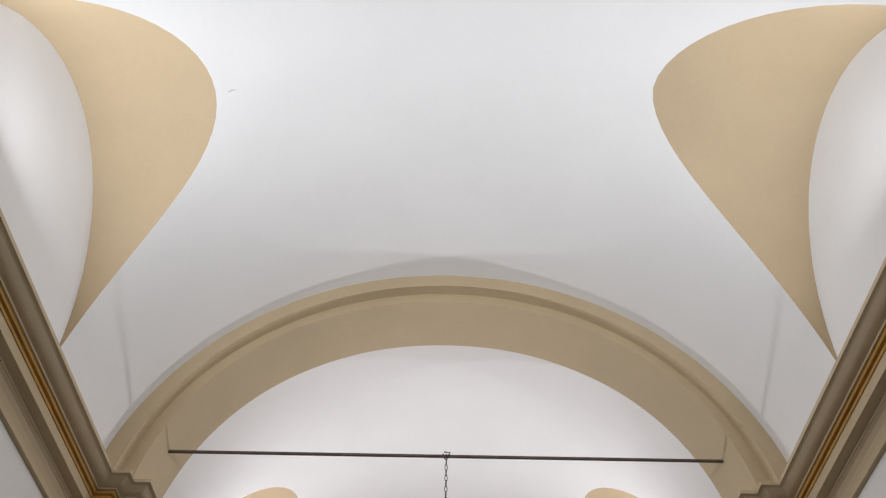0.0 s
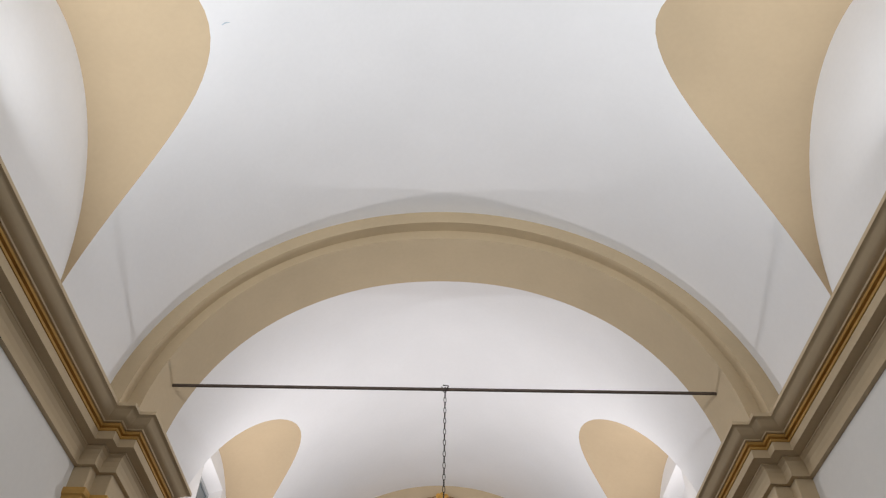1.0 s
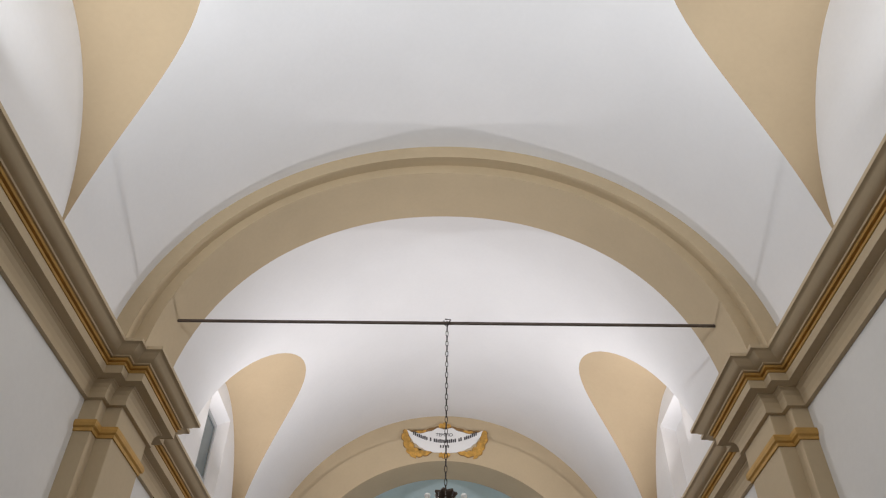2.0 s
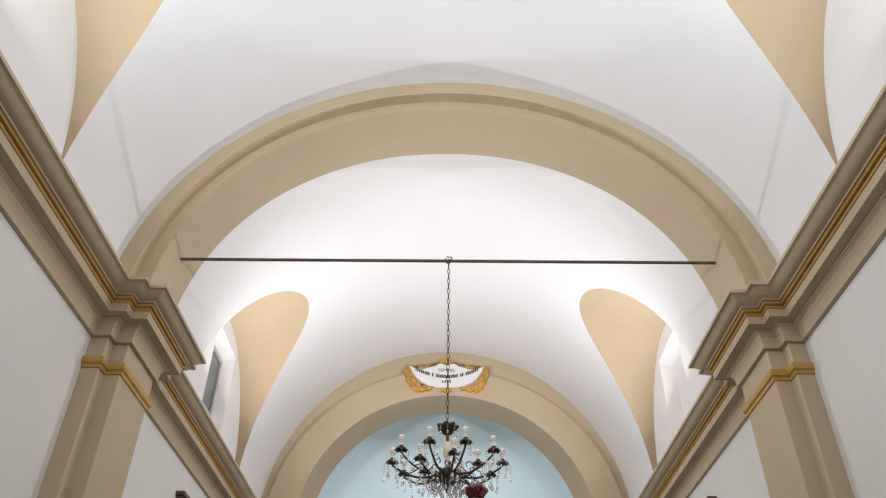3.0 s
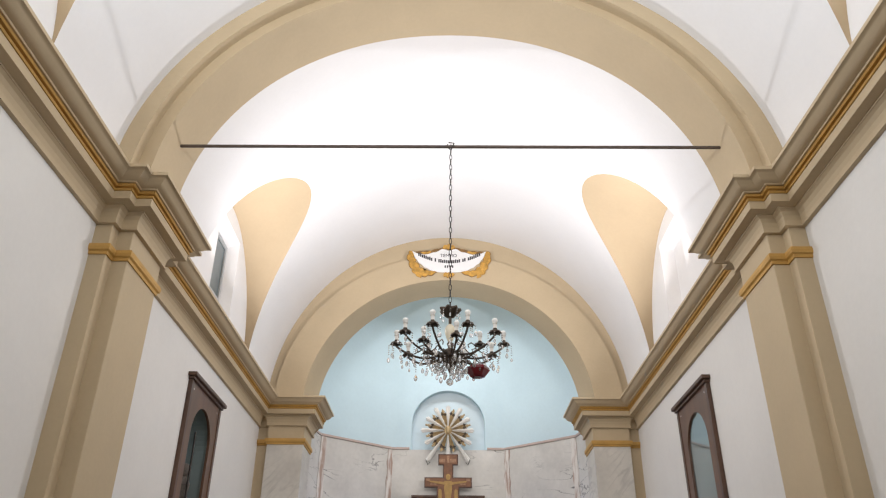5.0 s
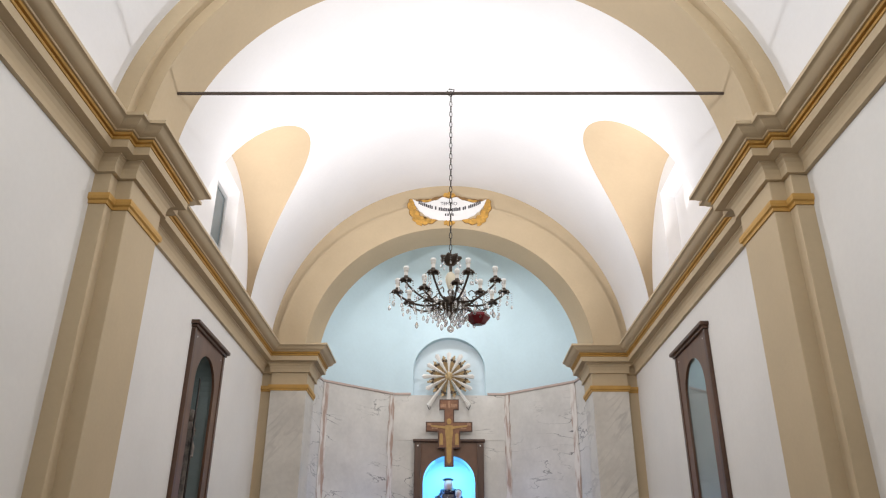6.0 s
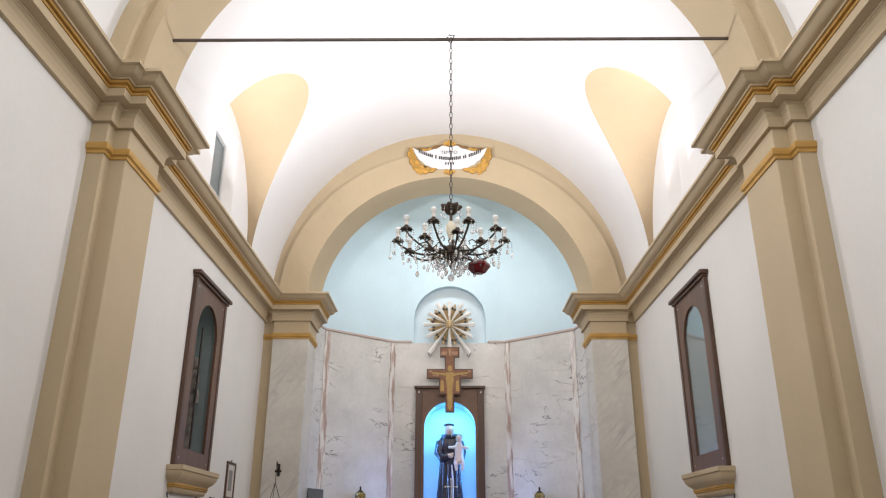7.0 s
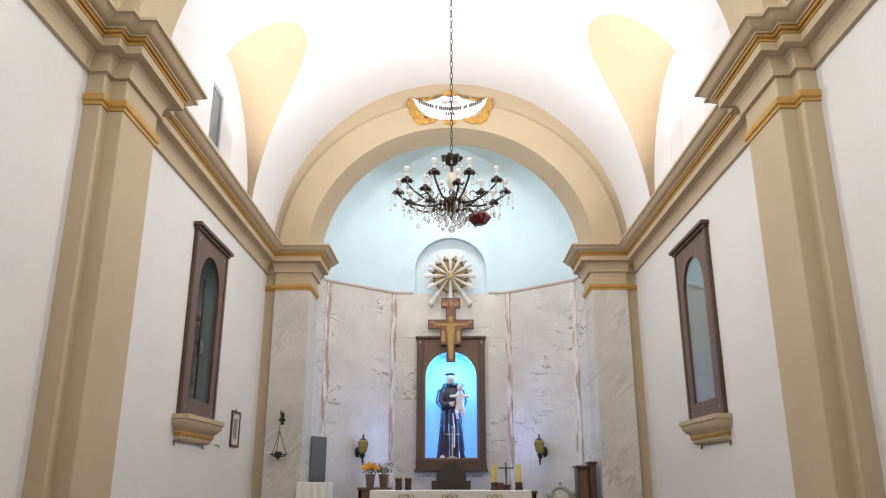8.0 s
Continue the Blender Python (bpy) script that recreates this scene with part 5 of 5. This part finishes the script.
flower_pot(-1.22, 11.86, 1.475, True, 1)
flower_pot(-1.02, 11.90, 1.475, False, 2)


# ---- things along the apse ----
def sconce(side):
    """Amber wall lantern on an iron arm, on the slanting panel."""
    top = tagged(new("wall_sconce"), "iron wall lantern with an amber glass shade", "wall lamp", "apse sconces")
    part("back_plate", lathe(bmesh.new(), [(0.0, 0.024), (0.02, 0.022), (0.03, 0.012), (0.052, 0.010), (0.062, 0.0)], (0, 0, 2.01), 16, Matrix.Rotation(radians(90), 3, "X") @ Matrix.Diagonal((0.8, 1.35, 1))), IRON, top, smooth=True)
    bm = bmesh.new()
    tube(bm, [(0, -0.01, 2.02), (0, -0.08, 1.98), (0, -0.13, 1.90), (0, -0.16, 1.94), (0, -0.16, 1.99)], 0.011, 8)
    tube(bm, [(0, -0.03, 1.98), (0, -0.06, 1.93), (0, -0.10, 1.93)], 0.007, 6)
    part("arm", bm, IRON, top, smooth=True)
    part("finial", lathe(bmesh.new(), [(0.0, 1.80), (0.014, 1.82), (0.008, 1.84), (0.022, 1.87), (0.010, 1.89), (0.03, 1.94), (0.045, 1.965), (0.02, 1.985)], (0, -0.16, 0), 12), IRON, top, smooth=True)
    part("shade", lathe(bmesh.new(), [(0.035, 1.985), (0.062, 2.02), (0.082, 2.12), (0.085, 2.16), (0.06, 2.185), (0.03, 2.20)], (0, -0.16, 0), 16), AMBER, top, "amber glass shade", smooth=True)
    part("cap", lathe(bmesh.new(), [(0.062, 2.183), (0.035, 2.21), (0.014, 2.225), (0.012, 2.25), (0.018, 2.26), (0.0, 2.285)], (0, -0.16, 0), 12), IRON, top, smooth=True)
    bm = bmesh.new()
    for i in range(6):
        a = i * math.pi / 3
        tube(bm, [(0.037 * math.cos(a), -0.16 + 0.037 * math.sin(a), 1.985), (0.084 * math.cos(a), -0.16 + 0.084 * math.sin(a), 2.12), (0.063 * math.cos(a), -0.16 + 0.063 * math.sin(a), 2.185)], 0.003, 4)
    part("cage", bm, IRON, top)
    # the slanting panel runs from (2.034, 12.0) to (0.951, 12.87)
    f = 0.50
    x, y = 2.034 + (0.951 - 2.034) * f, 12.0 + 0.87 * f
    ang = math.degrees(math.atan2(0.87, 1.083))
    top.matrix_world = pose(side * x, y, 0, 0, 0, -ang if side > 0 else ang)


sconce(-1), sconce(1)


def hanging_lamp():
    """Oil lamp on three chains from an iron bracket on the west pier."""
    top = tagged(new("hanging_oil_lamp"), "dark iron oil lamp hung from a bracket on the marble pier", "lamp")
    x, y = -2.40, 10.98
    bm = boxes((x - 0.02, x + 0.02, y - 0.015, y, 2.33, 2.50), bevel=0.004)
    tube(bm, [(x, y - 0.01, 2.40), (x, y - 0.09, 2.47), (x, y - 0.14, 2.52), (x, y - 0.16, 2.47)], 0.008, 6)
    tube(bm, [(x - 0.05, y - 0.012, 2.40), (x + 0.04, y - 0.012, 2.40)], 0.016, 6)
    part("bracket", bm, IRON, top)
    yy = y - 0.16
    bm = bmesh.new()
    tube(bm, [(x, yy, 2.47), (x, yy, 2.24)], 0.004, 5)
    for i in range(3):
        a = i * 2 * math.pi / 3 + 0.5
        tube(bm, [(x, yy, 2.24), (x + 0.11 * math.cos(a), yy + 0.11 * math.sin(a), 1.93)], 0.0045, 5)
    part("chain", bm, IRON, top)
    bm = bmesh.new()
    tube(bm, [(x + 0.115 * math.cos(k * math.pi / 12), yy + 0.115 * math.sin(k * math.pi / 12), 1.915) for k in range(25)], 0.007, 6)
    for i in range(3):
        a = i * 2 * math.pi / 3 + 0.5
        tube(bm, [(x, yy, 1.90), (x + 0.08 * math.cos(a), yy + 0.08 * math.sin(a), 1.89), (x + 0.125 * math.cos(a), yy + 0.125 * math.sin(a), 1.925), (x + 0.11 * math.cos(a), yy + 0.11 * math.sin(a), 1.95)], 0.007, 6)
    part("ring", bm, IRON, top)
    part("cup", lathe(bmesh.new(), [(0.0, 1.835), (0.016, 1.845), (0.01, 1.86), (0.045, 1.885), (0.05, 1.95), (0.04, 1.955), (0.036, 1.90), (0.0, 1.895)], (x, yy, 0), 12), BRONZE, top, smooth=True)


hanging_lamp()


def aumbry():
    """Narrow grey leaf across the corner beside the west pier, for a recess's shade."""
    a, b = Vector((-2.105, 11.65)), Vector((-1.947, 12.07))
    top = tagged(new("aumbry_recess_shade"), "narrow dark grey leaf painting the shade of a recess in the marble wall", "door")
    n = Vector((b.y - a.y, a.x - b.x)).normalized()
    d = (b - a).normalized()
    # dark grey is the shade inside the recess, put into the leaf's colour
    leaf = mat("recess_shade_grey", (0.11, 0.105, 0.10), 0.6, vary=0.12)
    part("leaf", wall_piece(a + n * 0.008, b + n * 0.008, 0.45, 2.215, 0.01), leaf, top)
    # made-up knob on the leaf
    part("knob", lathe(bmesh.new(), [(0.0, 0.03), (0.014, 0.024), (0.008, 0.01), (0.008, 0.0)], (*(a + d * 0.06 + n * 0.008), 1.62), 8, Matrix.Rotation(radians(90), 3, "Y")), IRON, top)


aumbry()


def credence():
    top = tagged(new("credence_table"), "small square table draped in a white cloth", "table")
    part("body", boxes((-2.10, -1.76, 10.98, 11.36, 0.45, 1.53)), WALNUT, top)


credence()
cloth("credence_cloth", -2.13, -1.72, 10.94, 11.40, 1.55, 0.35, "plain white cloth over the small side table")


def cabinet():
    top = tagged(new("wooden_cabinet"), "dark carved wooden confessional-like cabinet beside the marble pier", "cabinet")
    part("body", boxes((1.81, 1.97, 11.28, 11.60, 0.45, 1.745), bevel=0.005), WOOD, top)
    part("cornice_board", boxes((1.78, 1.98, 11.25, 11.60, 1.747, 1.78), bevel=0.008), WOOD, top)
    part("panel", boxes((1.83, 1.95, 11.272, 11.282, 1.2, 1.70), bevel=0.003), WALNUT, top, "lighter raised panel")
    part("tall_post", boxes((1.975, 2.055, 11.16, 11.46, 0.45, 1.80), bevel=0.005), WOOD, top)
    part("post_cap", boxes((1.945, 2.07, 11.12, 11.46, 1.802, 1.832), bevel=0.008), WOOD, top)


cabinet()


def stone_arch():
    """Small carved stone shrine head with a cross finial."""
    top = tagged(new("stone_shrine"), "small grey carved stone shrine with a round head and cross", "shrine")
    x, y = 1.60, 11.65
    bm = bmesh.new()
    pts = [(x + 0.14 * math.cos(math.pi * (1 - i / 12)), y, 1.34 + 0.14 * math.sin(math.pi * i / 12)) for i in range(13)]
    tube(bm, pts, 0.03, 8)
    for s in (-1, 1):
        blob(bm, (x + s * 0.17, y, 1.38), 0.055, (1, 0.6, 1), 8)
        box(bm, x + s * 0.14 - 0.03, x + s * 0.14 + 0.03, y - 0.03, y + 0.03, 0.45, 1.34)
    part("arch", bm, STONE, top, smooth=True)
    part("finial_cross", boxes((x - 0.01, x + 0.01, y - 0.01, y + 0.01, 1.49, 1.56), (x - 0.028, x + 0.028, y - 0.01, y + 0.01, 1.525, 1.542)), STONE, top)
    part("back", boxes((x - 0.12, x + 0.12, y, y + 0.03, 0.45, 1.40)), LINEN, top)


stone_arch()
structure(finish("inscription", boxes(*[(-0.46 + 0.035 * i, -0.44 + 0.035 * i, 12.862, 12.869, 1.63, 1.665) for i in range(28) if i % 9 != 4 and not 9 <= i <= 16]), PRINT), "faint grey line of carved lettering in the marble", "inscription")
